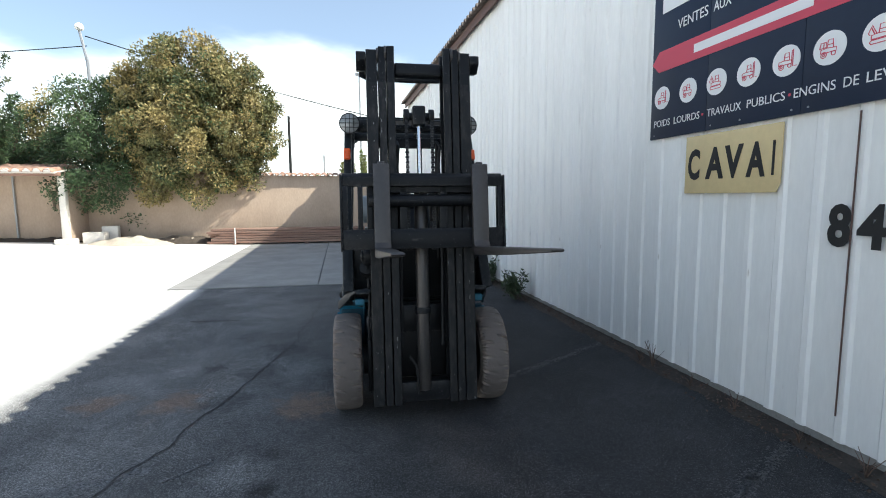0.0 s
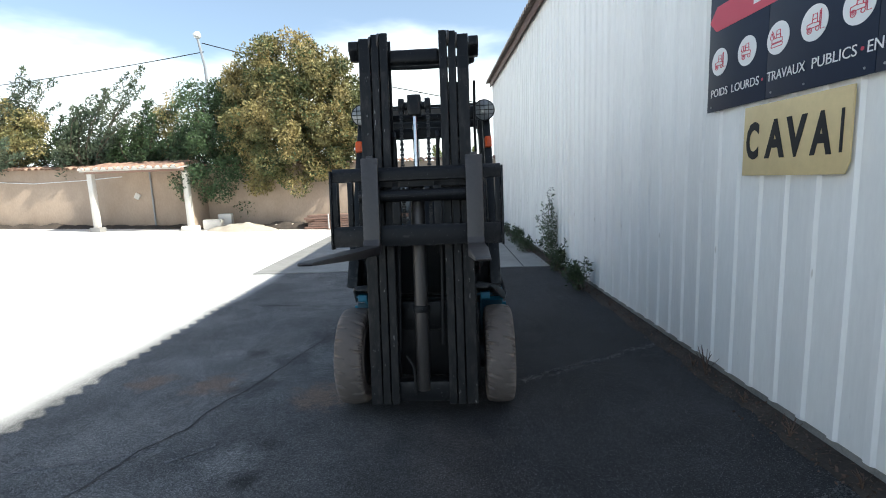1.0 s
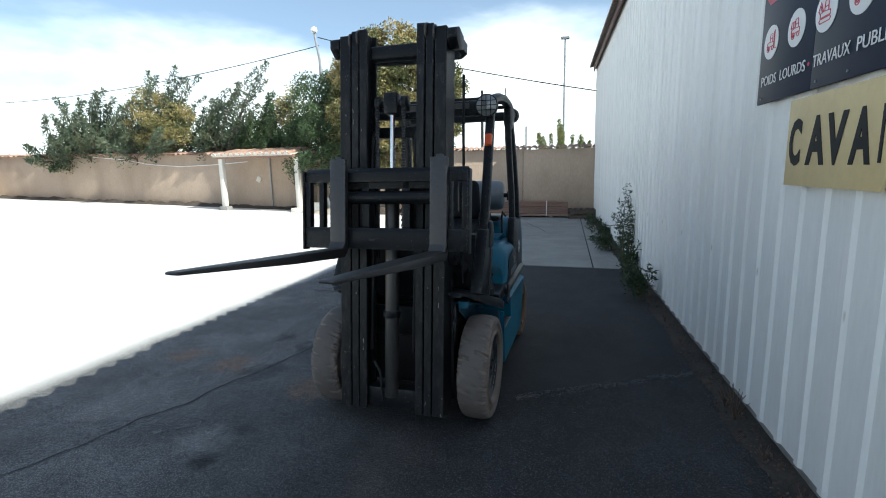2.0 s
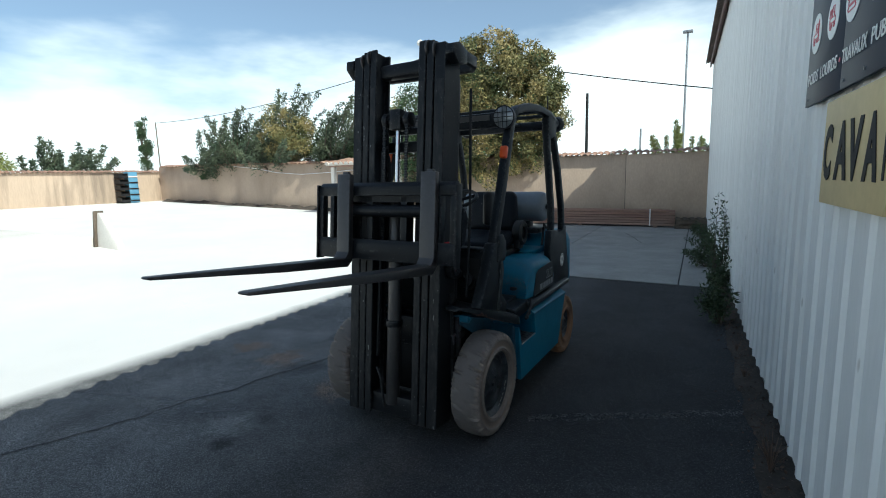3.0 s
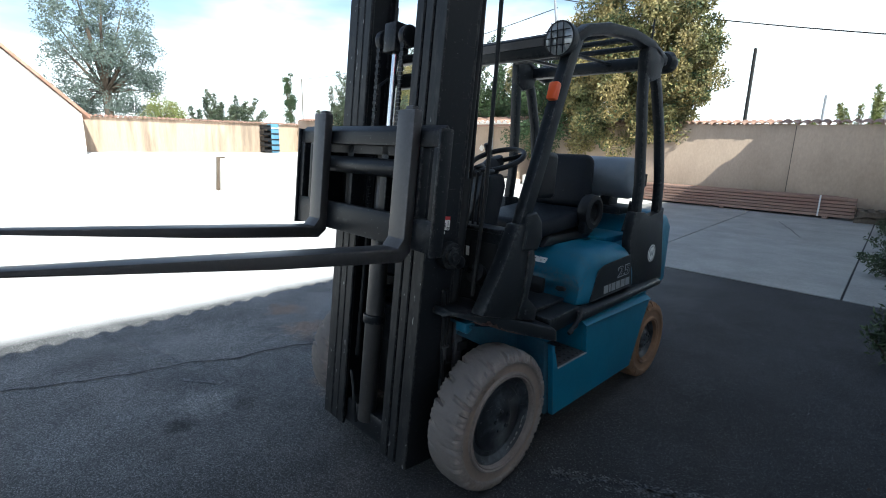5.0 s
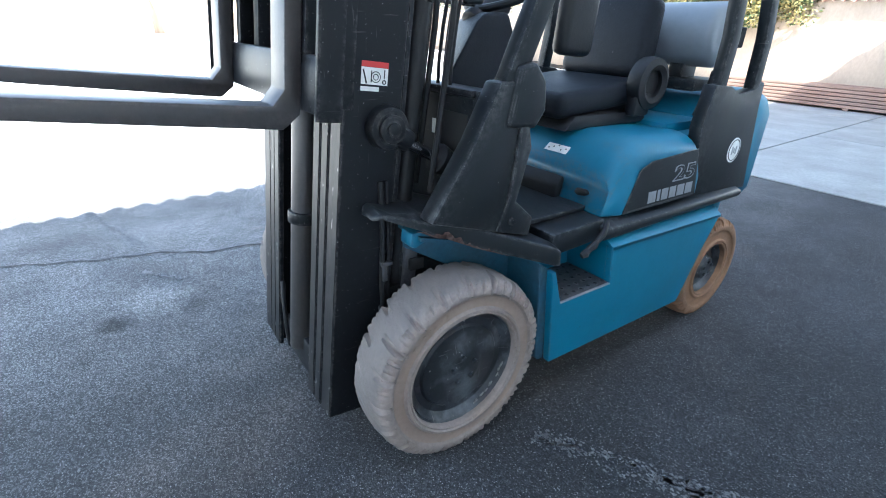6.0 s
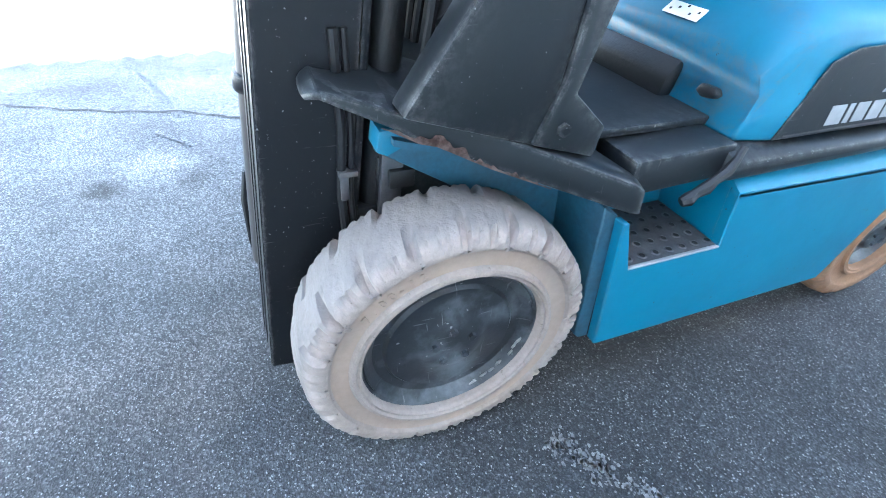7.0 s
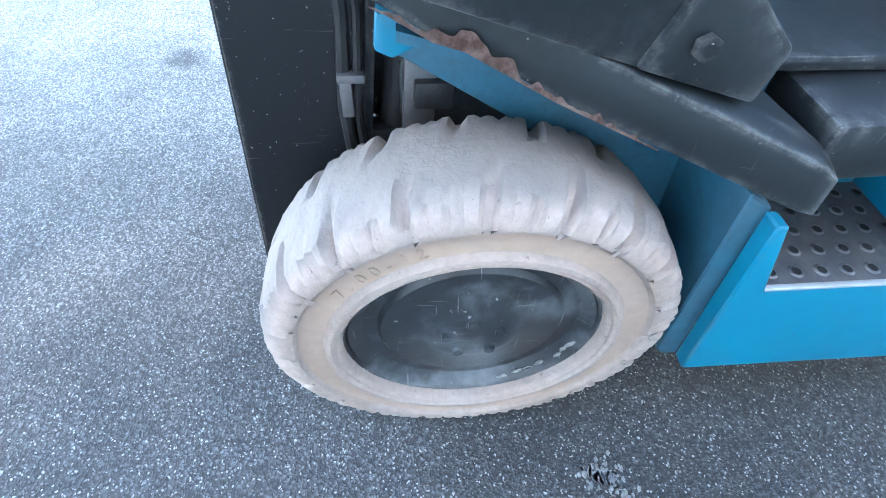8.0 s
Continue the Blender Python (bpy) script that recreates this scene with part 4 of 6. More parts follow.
for k in range(5):
    part("slat", box(0.21, 0.25, -0.03, 0.41, 0.10 + 0.31 * k, 0.17 + 0.31 * k, 0.006), STUCCO_WHITE if k == 4 else BLACK, crates, "narrow bar across the panel")

# ---- poles, lamps and cables behind the wall ----
def street_lamp(x, y, h, lean, label):
    p = thing("street_lamp", label, "street lamp", (x, y, 0))
    part("pole", tube([(0, 0, 0), (0, 0, h * 0.5), (lean * 0.2, 0, h * 0.85), (lean, 0, h)], [0.075, 0.06, 0.05, 0.04], 8), GALV, p)
    part("lamp_head", moved(lathe([(0.0, -0.10), (0.08, -0.085), (0.135, 0.0), (0.115, 0.08), (0.045, 0.15), (0.0, 0.15)], 16, "z", False), pose(lean, 0, h + 0.05, 0, 25, 0)), WHITE, p, "pale lamp head")
    return p


street_lamp(-8.75, 14.2, 6.75, -0.22, "tall leaning grey street lamp with round head")
floodlight = thing("flood_light_mast", "very tall thin grey floodlight pole", "street lamp", (-0.25, 25.2, 0))
part("pole", tube([(0, 0, 0), (0, 0, 4), (0, 0, 8.3)], [0.07, 0.055, 0.045], 8), GALV, floodlight)
part("lamp_head", box(-0.22, 0.22, -0.12, 0.12, 8.3, 8.42, 0.02), GALV, floodlight)
utility = thing("utility_pole", "dark wooden utility pole beyond the wall", "pole", (-3.1, 17.0, 0))
part("pole", rod((0, 0, 0), (0, 0, 4.65), 0.065, 10, 0.05), STENCIL, utility)
small_pole = thing("thin_post", "thin grey post beyond the wall", "pole", (-2.4, 26.0, 0))
part("post", rod((0, 0, 0), (0, 0, 3.9), 0.05, 8), GALV, small_pole)
far_pole = thing("utility_pole", "distant pole carrying cables beyond the wall", "pole", (-35.5, 18.5, 0))
part("pole", rod((0, 0, 0), (0, 0, 6.2), 0.05, 8, 0.04), BARK, far_pole)


def cable(a, b, sag, name_label):
    a, b = Vector(a), Vector(b)
    single("cable", tube([a.lerp(b, k / 24) - Vector((0, 0, sag * 4 * (k / 24) * (1 - k / 24))) for k in range(25)], 0.016, 5), BLACK, name_label, "cable", "overhead cables")


cable((-8.82, 14.2, 6.55), (1.45, 12.95, 3.75), 0.12, "thin dark overhead cable towards the warehouse")
cable((-35.5, 18.5, 6.15), (-8.78, 14.2, 6.25), 0.45, "thin dark overhead cable between the trees")
# ---- plants ----
def leaves(centres, count, radius, size, seed, aspect=0.5, droop=0.2, squash=0.8):
    """Many small folded leaves scattered in loose clumps round the given centres."""
    rng = np.random.default_rng(seed)
    c = np.asarray(centres, float)
    idx = np.repeat(np.arange(len(c)), count)
    d = rng.normal(size=(len(idx), 3))
    d /= np.linalg.norm(d, axis=1)[:, None] + 1e-9
    rr = radius[idx] if isinstance(radius, np.ndarray) else np.full(len(idx), radius)
    p = c[idx] + d * (rr * rng.uniform(0.25, 1.0, len(idx)) ** 0.6)[:, None] * np.array([1, 1, squash])
    a = rng.normal(size=(len(idx), 3)) + d * 0.8
    a[:, 2] -= droop
    a /= np.linalg.norm(a, axis=1)[:, None] + 1e-9
    b = np.cross(a, rng.normal(size=(len(idx), 3)))
    b /= np.linalg.norm(b, axis=1)[:, None] + 1e-9
    s = size * rng.uniform(0.6, 1.35, len(idx))[:, None]
    nrm = np.cross(a, b)
    v = np.stack([p, p + a * s * 0.5 + b * s * aspect * 0.5 + nrm * s * 0.08, p + a * s, p + a * s * 0.5 - b * s * aspect * 0.5 + nrm * s * 0.08], 1).reshape(-1, 3)
    f = np.arange(len(v)).reshape(-1, 4)
    return v, f


def leaf_part(name, parent, v, f, mat, label=""):
    me = bpy.data.meshes.new(name)
    me.from_pydata(v.tolist(), [], f.tolist())
    me.materials.append(mat)
    ob = new(name, me)
    ob.parent = parent
    if label:
        tagged(ob, label)
    return ob


def crown_tree(label, at, centre, radii, clumps, count, clump_r, size, mat, seed, trunk_r=0.16, lean=(0, 0), category="tree", low=-0.9, second=None, rough=0.22):
    """A tapered trunk, limbs out to the clumps and an uneven crown of leaf clumps over an ellipsoid."""
    rng = random.Random(seed)
    tree = thing("tree", label, category, at)
    cs = []
    while len(cs) < clumps:
        d = Vector((rng.gauss(0, 1), rng.gauss(0, 1), rng.gauss(0, 1))).normalized()
        if d.z < low:
            continue
        q = rng.uniform(0.66, 1.0) if rng.random() < 0.85 else rng.uniform(0.1, 0.6)
        q *= 1 + rough * noise.noise(d * 2.1 + Vector((seed, 0, 0)))
        cs.append(Vector(centre) + Vector((d.x * radii[0], d.y * radii[1], d.z * radii[2])) * q)
    base = Vector((0, 0, -0.1))
    fork = Vector((lean[0], lean[1], max(0.6, centre[2] - radii[2] * 0.45)))
    bms = [tube([base, base.lerp(fork, 0.5) + Vector((0.08, 0.05, 0)), fork, Vector(centre)], [trunk_r, trunk_r * 0.8, trunk_r * 0.65, trunk_r * 0.3], 9)]
    for c in cs[:: max(1, clumps // 26)]:
        mid = fork.lerp(c, 0.5) + Vector((rng.uniform(-0.2, 0.2), rng.uniform(-0.2, 0.2), 0.15))
        bms.append(tube([fork, mid, c], [trunk_r * 0.35, trunk_r * 0.2, 0.012], 6))
    part("trunk", join(*bms), BARK, tree, "bark-covered trunk and limbs", smooth=60)
    rad = np.array([clump_r * rng.uniform(0.6, 1.3) for _ in cs])
    v, f = leaves([list(c) for c in cs], count, rad, size, seed)
    leaf_part("crown", tree, v, f, mat)
    if second:
        v, f = leaves([list(c) for c in cs[::2]], count // 3, rad[::2] * 1.05, size, seed + 50)
        leaf_part("crown", tree, v, f, second)
    return tree


def shoot_tree(label, at, shoots, height, spread, leaf, per, mat, seed, category="tree", base_h=0.3, r0=0.07, lean=0.0, south=0.0):
    """Upright feathery growth: many long shoots that bend outwards, each set with fine leaves."""
    rng = random.Random(seed)
    tree = thing("tree" if category == "tree" else "shrub", label, category, at)
    bms, cs = [], []
    for k in range(shoots):
        ang = rng.uniform(0, 2 * math.pi)
        h = height * rng.uniform(0.5, 1.0)
        out = spread * rng.uniform(0.2, 1.45)
        h *= 1.0 - 0.22 * max(0.0, out / spread - 0.4)
        tip = Vector((math.cos(ang) * out + lean * h, math.sin(ang) * out - south * h, h))
        bend = Vector((rng.uniform(-0.2, 0.2), rng.uniform(-0.2, 0.2), 0)) * spread
        pts = [Vector((0, 0, -0.05)).lerp(Vector((tip.x * 0.25, tip.y * 0.25, base_h)), q) for q in (0, 0.5)]
        for q in (0.0, 0.33, 0.66, 1.0):
            p0 = Vector((tip.x * 0.25, tip.y * 0.25, base_h))
            pts.append(p0.lerp(tip, q) + bend * math.sin(q * math.pi) - Vector((lean * h * 0.75 * q * (1 - q), 0, 0)))
        bms.append(tube(pts, [r0, r0 * 0.8, r0 * 0.6, r0 * 0.4, r0 * 0.2, r0 * 0.06], 5))
        for q in range(15):
            f = 0.2 + 0.78 * q / 14
            i = f * 3
            a, b = pts[2 + min(2, int(i))], pts[3 + min(2, int(i))]
            cs.append(tuple(a.lerp(b, min(1.0, i - min(2, int(i))))) + (max(0.0, 1.08 - f) ** 1.35 * spread * 0.30 + 0.035,))
    part("stem", join(*bms), BARK, tree, smooth=60)
    v, f = leaves([c[:3] for c in cs], max(3, per // 2), np.array([c[3] for c in cs]), leaf, seed, 0.35, -0.5, 1.3)
    leaf_part("foliage", tree, v, f, mat)
    return tree


crown_tree("large broad tree with dense yellowing olive-green crown", (-5.5, 14.2, 0), (0.15, -1.0, 3.62), (2.50, 1.8, 2.65), 400, 340, 0.36, 0.088, LEAF_OLIVE, 3, 0.22, second=LEAF_DARK, rough=0.12)
crown_tree("dense dark green tree leaning over the wall", (-8.3, 14.0, 0), (0.3, -0.9, 2.75), (1.45, 1.5, 2.35), 95, 330, 0.45, 0.085, LEAF_DARK, 7, 0.14)
crown_tree("small green tree behind the boundary wall", (-10.3, 14.6, 0), (0, 0, 3.2), (1.3, 1.0, 1.6), 45, 200, 0.40, 0.09, LEAF_OLIVE, 9, 0.12)
GREY_LABEL = "feathery grey-green tree with upright shoots"
for x, y, n, h, w, sd in ((-13.3, 13.5, 32, 5.9, 1.5, 11), (-16.9, 13.45, 32, 6.4, 1.7, 12), (-19.6, 13.45, 28, 5.6, 1.7, 23), (-21.4, 13.45, 28, 5.0, 1.6, 24)):
    shoot_tree(GREY_LABEL, (x, y, 0), n, h, w, 0.125, 60, LEAF_GREY, sd, lean=0.36, base_h=2.2, south=0.05)
for x, n, h, w, sd in ((-11.3, 22, 5.2, 1.3, 13), (-14.3, 22, 5.0, 1.4, 14), (-20.0, 22, 4.6, 1.5, 25)):
    shoot_tree("feathery dark green tree behind the wall", (x, 13.8, 0), n, h, w, 0.12, 66, LEAF_DARK, sd, lean=0.30, base_h=2.2, south=0.05)
crown_tree("dusty brown-green bushy tree behind the wall", (-15.9, 13.9, 0), (0.2, -0.8, 3.6), (1.5, 0.9, 1.2), 55, 260, 0.40, 0.09, LEAF_OLIVE, 15, 0.1)
shoot_tree("round spiky grey-green shrub beyond the west wall", (-31.5, 10.8, 0), 40, 4.7, 1.9, 0.20, 60, LEAF_GREY, 16)
crown_tree("slender dark cypress beyond the wall", (-31.0, 15.1, 0), (0, 0, 4.2), (0.30, 0.30, 2.0), 46, 150, 0.24, 0.09, LEAF_DARK, 17, 0.1, category="cypress tree")
crown_tree("large blue-green cedar beyond the white house", (-36.0, 5.2, 0), (0, 0, 6.4), (3.2, 3.2, 5.2), 150, 200, 0.7, 0.15, LEAF_CEDAR, 18, 0.35, category="cedar tree")
crown_tree("green shrub beyond the west wall", (-33.0, 7.4, 0), (0, 0, 2.6), (2.0, 1.4, 1.2), 45, 130, 0.5, 0.12, LEAF_YELLOW, 19, 0.12, category="shrub")
shoot_tree("yellow-green spiky shrub beyond the wall", (0.05, 21.0, 0), 30, 3.75, 1.15, 0.10, 130, LEAF_YELLOW, 20, "shrub")
shoot_tree("dry yellowish bush beyond the wall", (-2.4, 21.0, 0), 26, 2.8, 0.9, 0.09, 110, LEAF_YELLOW, 21, "shrub")
shoot_tree("spiky green shrub beyond the wall", (0.9, 22.5, 0), 22, 2.9, 0.6, 0.09, 120, LEAF_GREY, 22, "shrub")

for s, h, w, n, sd, mat, lab in ((4.9, 1.60, 0.22, 10, 31, LEAF_WEED, "tall leafy dark weed growing at the wall foot"), (4.35, 0.50, 0.24, 7, 32, LEAF_WEED, "bushy weed growing at the wall foot"),
                                 (3.05, 0.42, 0.20, 9, 33, LEAF_WEED, "small leafy weed growing at the wall foot"), (6.3, 0.4, 0.3, 8, 34, LEAF_WEED, "bushy weed growing at the wall foot"),
                                 (8.0, 0.35, 0.3, 8, 35, LEAF_WEED, "bushy weed growing at the wall foot"), (10.2, 0.35, 0.3, 8, 36, LEAF_WEED, "bushy weed growing at the wall foot")):
    b = along(s, -0.13 - 0.04 * (h < 1))
    shoot_tree(lab, (b.x, b.y, 0), n, h, w, 0.055, 14, mat, sd, "weed", 0.05, 0.012)


def dry_weed(s, h, n, sd):
    rng = random.Random(sd)
    b = along(s, -0.10)
    w = thing("dry_weed", "small dry brown weed at the wall foot", "weed", (b.x, b.y, 0.005), group="dry weeds")
    for k in range(n):
        a = rng.uniform(0, 6.28)
        o = rng.uniform(0.2, 0.9) * h * 0.6
        part("stalk", tube([(0, 0, 0), (math.cos(a) * o * 0.3, math.sin(a) * o * 0.3, h * 0.5 * rng.uniform(0.6, 1)), (math.cos(a) * o, math.sin(a) * o, h * rng.uniform(0.5, 1))], [0.004, 0.003, 0.0015], 4), DRY, w)
    return w


for i, (s, h) in enumerate(((0.28, 0.22), (0.45, 0.12), (-0.15, 0.10), (-0.55, 0.12), (1.6, 0.08), (-1.0, 0.10), (-1.35, 0.14), (2.2, 0.10))):
    dry_weed(s, h, 9, 60 + i)


def litter():
    """Dry leaves and gravel along the wall foot."""
    rng = np.random.default_rng(5)
    n = 2600
    s = rng.uniform(-3, 9, n)
    o = -np.abs(rng.normal(0.06, 0.07, n))
    c = np.array([WALL_X, 0, 0.015]) + s[:, None] * np.array(U) + o[:, None] * np.array([U.y, -U.x, 0])
    return leaves(c, 1, 0.02, 0.022, 8, 0.6, 0.0, 0.3)


lv, lf = litter()
me = bpy.data.meshes.new("dry_leaves")
me.from_pydata(lv.tolist(), [], lf.tolist())
me.materials.append(DRY)
tagged(new("dry_leaves", me), "scattered dry brown leaves along the wall foot", "dry leaves", "", "stuff")
# ---- forklift ----
truck = thing("forklift", "worn blue forklift truck with a raised dark mast", "forklift")
TILT = 6.0
MM = pose(0.005, -0.370, 0.135, -TILT, 0, 0)        # mast frame: y to the rear, z along the mast


def on_mast(name, bm, mat, label="", parent=truck):
    return part(name, moved(bm, MM), mat, parent, label)


def both(name, make, mat, label="", mast=False):
    """The same part on both sides; make(s) returns its mesh for x on the side s."""
    for s in (1, -1):
        bm = make()
        if s < 0:
            flipped(bm)
        (on_mast if mast else part)(name, bm, mat, label=label, **({} if mast else {"parent": truck}))


def channel(x0, x1, y0, y1, z0, z1, t):
    """An upright C section, open towards the truck's middle line."""
    return prism([(x1, y0), (x1, y1), (x0, y1), (x0, y1 - t), (x1 - t, y1 - t), (x1 - t, y0 + t), (x0, y0 + t), (x0, y0)], "z", z0, z1, 0.0025, 1)


both("outer_rail", lambda: channel(0.258, 0.325, 0.0, 0.17, 0.0, 2.20, 0.02), MAST, "dark outer mast channel", True)
both("middle_rail", lambda: channel(0.206, 0.250, -0.002, 0.15, 0.0, 2.22, 0.016), MAST, "dark middle mast channel", True)
both("inner_rail", lambda: channel(0.152, 0.198, -0.004, 0.14, 0.0, 2.225, 0.016), MAST, "scraped inner mast channel", True)
both("side_plate", lambda: box(0.305, 0.3225, 0.171, 0.185, 0.0, 2.05, 0.002), MAST, "", True)
SCRAPED = material("scraped_rail_steel", (0.010, 0.011, 0.0125), 0.5, 0.2, (0.05, 0.046, 0.044), 0.7, 34.0, 0.3, 120.0, 0.05, 60.0, (1, 1, 0.30), (0.46, 0.70), spec=0.3, specks=((0.26, 0.255, 0.25), 62.0, 0.69))
for x0, x1, y in ((0.262, 0.322, -0.0022), (0.209, 0.247, -0.0042), (0.155, 0.195, -0.0062)):
    both("wear_strip", lambda: box(x0, x1, y, y + 0.002, 0.006, 2.0), SCRAPED, "scraped bare face of the rail", True)
both("roller", lambda: rod((0.200, 0.02, 2.185), (0.214, 0.02, 2.185), 0.045, 20, None, 0.003), FORK, "worn steel roller", True)
both("roller", lambda: rod((0.250, 0.02, 2.17), (0.262, 0.02, 2.17), 0.045, 20, None, 0.003), FORK, "worn steel roller", True)
both("ear_plate", lambda: prism([(-0.01, 2.13), (0.05, 2.085), (0.15, 2.11), (0.15, 2.185), (0.05, 2.205), (-0.01, 2.18)], "x", 0.327, 0.385, 0.006), MAST, "", True)
bow = [(0.35, 0.10, 2.165), (0.35, 0.30, 2.165), (0.31, 0.36, 2.165), (0.0, 0.38, 2.165), (-0.31, 0.36, 2.165), (-0.35, 0.30, 2.165), (-0.35, 0.10, 2.165)]
on_mast("top_bow", bar(bow, 0.065, 0.035, 0.006, (0, 0, 1)), MAST, "dark bent bar behind the mast top")
on_mast("top_crossbar", box(-0.155, 0.155, 0.03, 0.10, 2.055, 2.14, 0.020, 3), MAST)
on_mast("crossbar", box(-0.26, 0.26, 0.175, 0.215, 1.635, 1.70, 0.006), MAST)
on_mast("crossbar", box(-0.26, 0.26, 0.175, 0.215, 1.745, 1.785, 0.006), MAST)
on_mast("bottom_crossbar", box(-0.16, 0.16, 0.02, 0.14, 0.01, 0.13, 0.006), MAST)
on_mast("bottom_crossbar", box(-0.26, 0.26, 0.172, 0.21, 0.42, 0.60, 0.006), MAST)
# free-lift cylinder, chains, hoses
lift = on_mast("lift_cylinder", rod((-0.005, 0.03, 0.08), (-0.005, 0.03, 1.32), 0.042, 20, None, 0.004), FORK, "worn grey lift cylinder")
on_mast("lift_rod", rod((-0.005, 0.03, 1.32), (-0.005, 0.03, 1.80), 0.016, 16), CHROME, "bright steel rod", lift)
on_mast("clamp_ring", rod((-0.005, 0.03, 0.56), (-0.005, 0.03, 0.60), 0.052, 20, None, 0.004), MAST, "", lift)
on_mast("cross_head", join(box(-0.045, 0.035, -0.01, 0.07, 1.74, 1.86, 0.008), rod((-0.10, 0.03, 1.80), (-0.068, 0.03, 1.80), 0.045, 18, None, 0.003), rod((0.058, 0.03, 1.80), (0.09, 0.03, 1.80), 0.045, 18, None, 0.003), rod((-0.085, 0.03, 1.80), (0.075, 0.03, 1.80), 0.024, 16, None, 0.004)), MAST, "")
for x in (-0.085, 0.075):
    links = []
    for k in range(50):
        z = 1.02 + 0.0155 * k
        links.append(box(x - (0.012 if k % 2 else 0.008), x + (0.012 if k % 2 else 0.008), -0.004, 0.006, z, z + 0.0135))
    on_mast("chain", join(*links), MAST, "leaf chain")
    on_mast("chain_anchor", box(x - 0.018, x + 0.018, -0.02, 0.02, 0.96, 1.03, 0.004), MAST)
for x, y in ((-0.145, 0.05), (0.120, 0.06)):
    on_mast("hose", tube([(x, y, 0.35), (x + 0.01, y, 0.9), (x, y + 0.01, 1.5), (x + 0.01, y, 1.62), (x, y + 0.05, 1.66), (x, y + 0.09, 1.55), (x, y + 0.09, 0.9)], 0.011, 8), BLACK)
on_mast("hose", tube([(-0.10, -0.01, 0.30), (-0.06, -0.02, 0.24), (-0.05, -0.01, 0.12), (-0.045, 0.0, 0.06)], 0.008, 8), BLACK)
both("rear_cylinder", lambda: rod((0.285, 0.225, 0.10), (0.285, 0.225, 1.25), 0.030, 14), BLACK, "", True)
both("rear_rod", lambda: rod((0.285, 0.225, 1.25), (0.285, 0.225, 2.03), 0.016, 12), BLACK, "", True)
for x, y in ((0.20, 0.28), (0.225, 0.285), (0.25, 0.29), (0.36, 0.27)):
    on_mast("hose", tube([(x, y, 0.75), (x + 0.004, y + 0.01, 1.2), (x - 0.004, y, 1.7), (x, y - 0.02, 2.0)], 0.009, 8), BLACK)

# carriage and forks
FORWARD = pose(0, -0.037, 0)


def on_carriage(name, bm, mat, label="", parent=truck):
    return on_mast(name, moved(bm, FORWARD), mat, label, parent)


CZ = 0.97
on_carriage("carriage_bar", prism([(-0.085, CZ + 0.375), (-0.045, CZ + 0.375), (-0.045, CZ + 0.44), (-0.062, CZ + 0.455), (-0.085, CZ + 0.43)], "x", -0.485, 0.485, 0.004), MAST, "worn upper fork bar")
on_carriage("carriage_bar", prism([(-0.090, CZ + 0.0), (-0.045, CZ + 0.0), (-0.045, CZ + 0.12), (-0.085, CZ + 0.12), (-0.090, CZ + 0.09)], "x", -0.485, 0.485, 0.004), MAST, "worn lower fork bar")
on_carriage("shift_cylinder", rod((-0.33, -0.055, CZ + 0.29), (0.33, -0.055, CZ + 0.29), 0.036, 18, None, 0.003), MAST, "side-shift cylinder")
on_carriage("inner_frame", join(box(-0.30, 0.30, -0.044, -0.015, CZ + 0.02, CZ + 0.10, 0.003), box(-0.30, 0.30, -0.044, -0.015, CZ + 0.34, CZ + 0.42, 0.003), box(-0.145, -0.10, -0.044, 0.03, CZ + 0.0, CZ + 0.44, 0.003), box(0.10, 0.145, -0.044, 0.03, CZ + 0.0, CZ + 0.44, 0.003)), MAST)


def cheek():
    """The carriage's side plate, with its window."""
    return join(box(0.452, 0.485, -0.088, -0.045, CZ + 0.12, CZ + 0.375, 0.003), box(0.365, 0.395, -0.088, -0.045, CZ + 0.12, CZ + 0.375, 0.003),
                box(0.30, 0.34, -0.044, 0.06, CZ + 0.0, CZ + 0.44, 0.003))


both("carriage_cheek", lambda: moved(cheek(), FORWARD), MAST, "", True)
both("end_block", lambda: moved(box(0.485, 0.497, -0.10, -0.04, CZ - 0.01, CZ + 0.44, 0.003), FORWARD), MAST, "", True)


def fork_blade(x):
    w = 0.095
    y0, y1 = -0.128, -0.090
    sh = [(y1, CZ + 0.50), (y0, CZ + 0.50), (y0, CZ + 0.04), (y0 - 0.025, CZ + 0.005), (-0.60, CZ - 0.002), (-1.255, CZ - 0.010), (-1.265, CZ - 0.016), (-1.255, CZ - 0.023), (-0.60, CZ - 0.042), (y0, CZ - 0.046), (y1, CZ - 0.010)]
    bm = prism([(p[0], p[1]) for p in sh], "x", x - w / 2, x + w / 2)
    for v in bm.verts:
        if v.co.y < -1.15:
            v.co.x = x + (v.co.x - x) * (0.55 if v.co.y < -1.25 else 0.8)
    return bevel(bm, 0.004, 2, 25)


for x in (-0.255, 0.335):
    f = on_carriage("fork", fork_blade(x), FORK, "worn dark steel fork arm")
    on_carriage("fork_latch", box(x - 0.02, x + 0.02, -0.115, -0.085, CZ + 0.47, CZ + 0.515, 0.004), FORK, "", f)
on_mast("warning_label", join(box(0.3245, 0.3255, 0.046, 0.122, 1.034, 1.0755)), WHITE, "white warning label")
on_mast("label_head", join(box(0.3247, 0.3258, 0.046, 0.122, 1.076, 1.090)), RED, "red label edge")
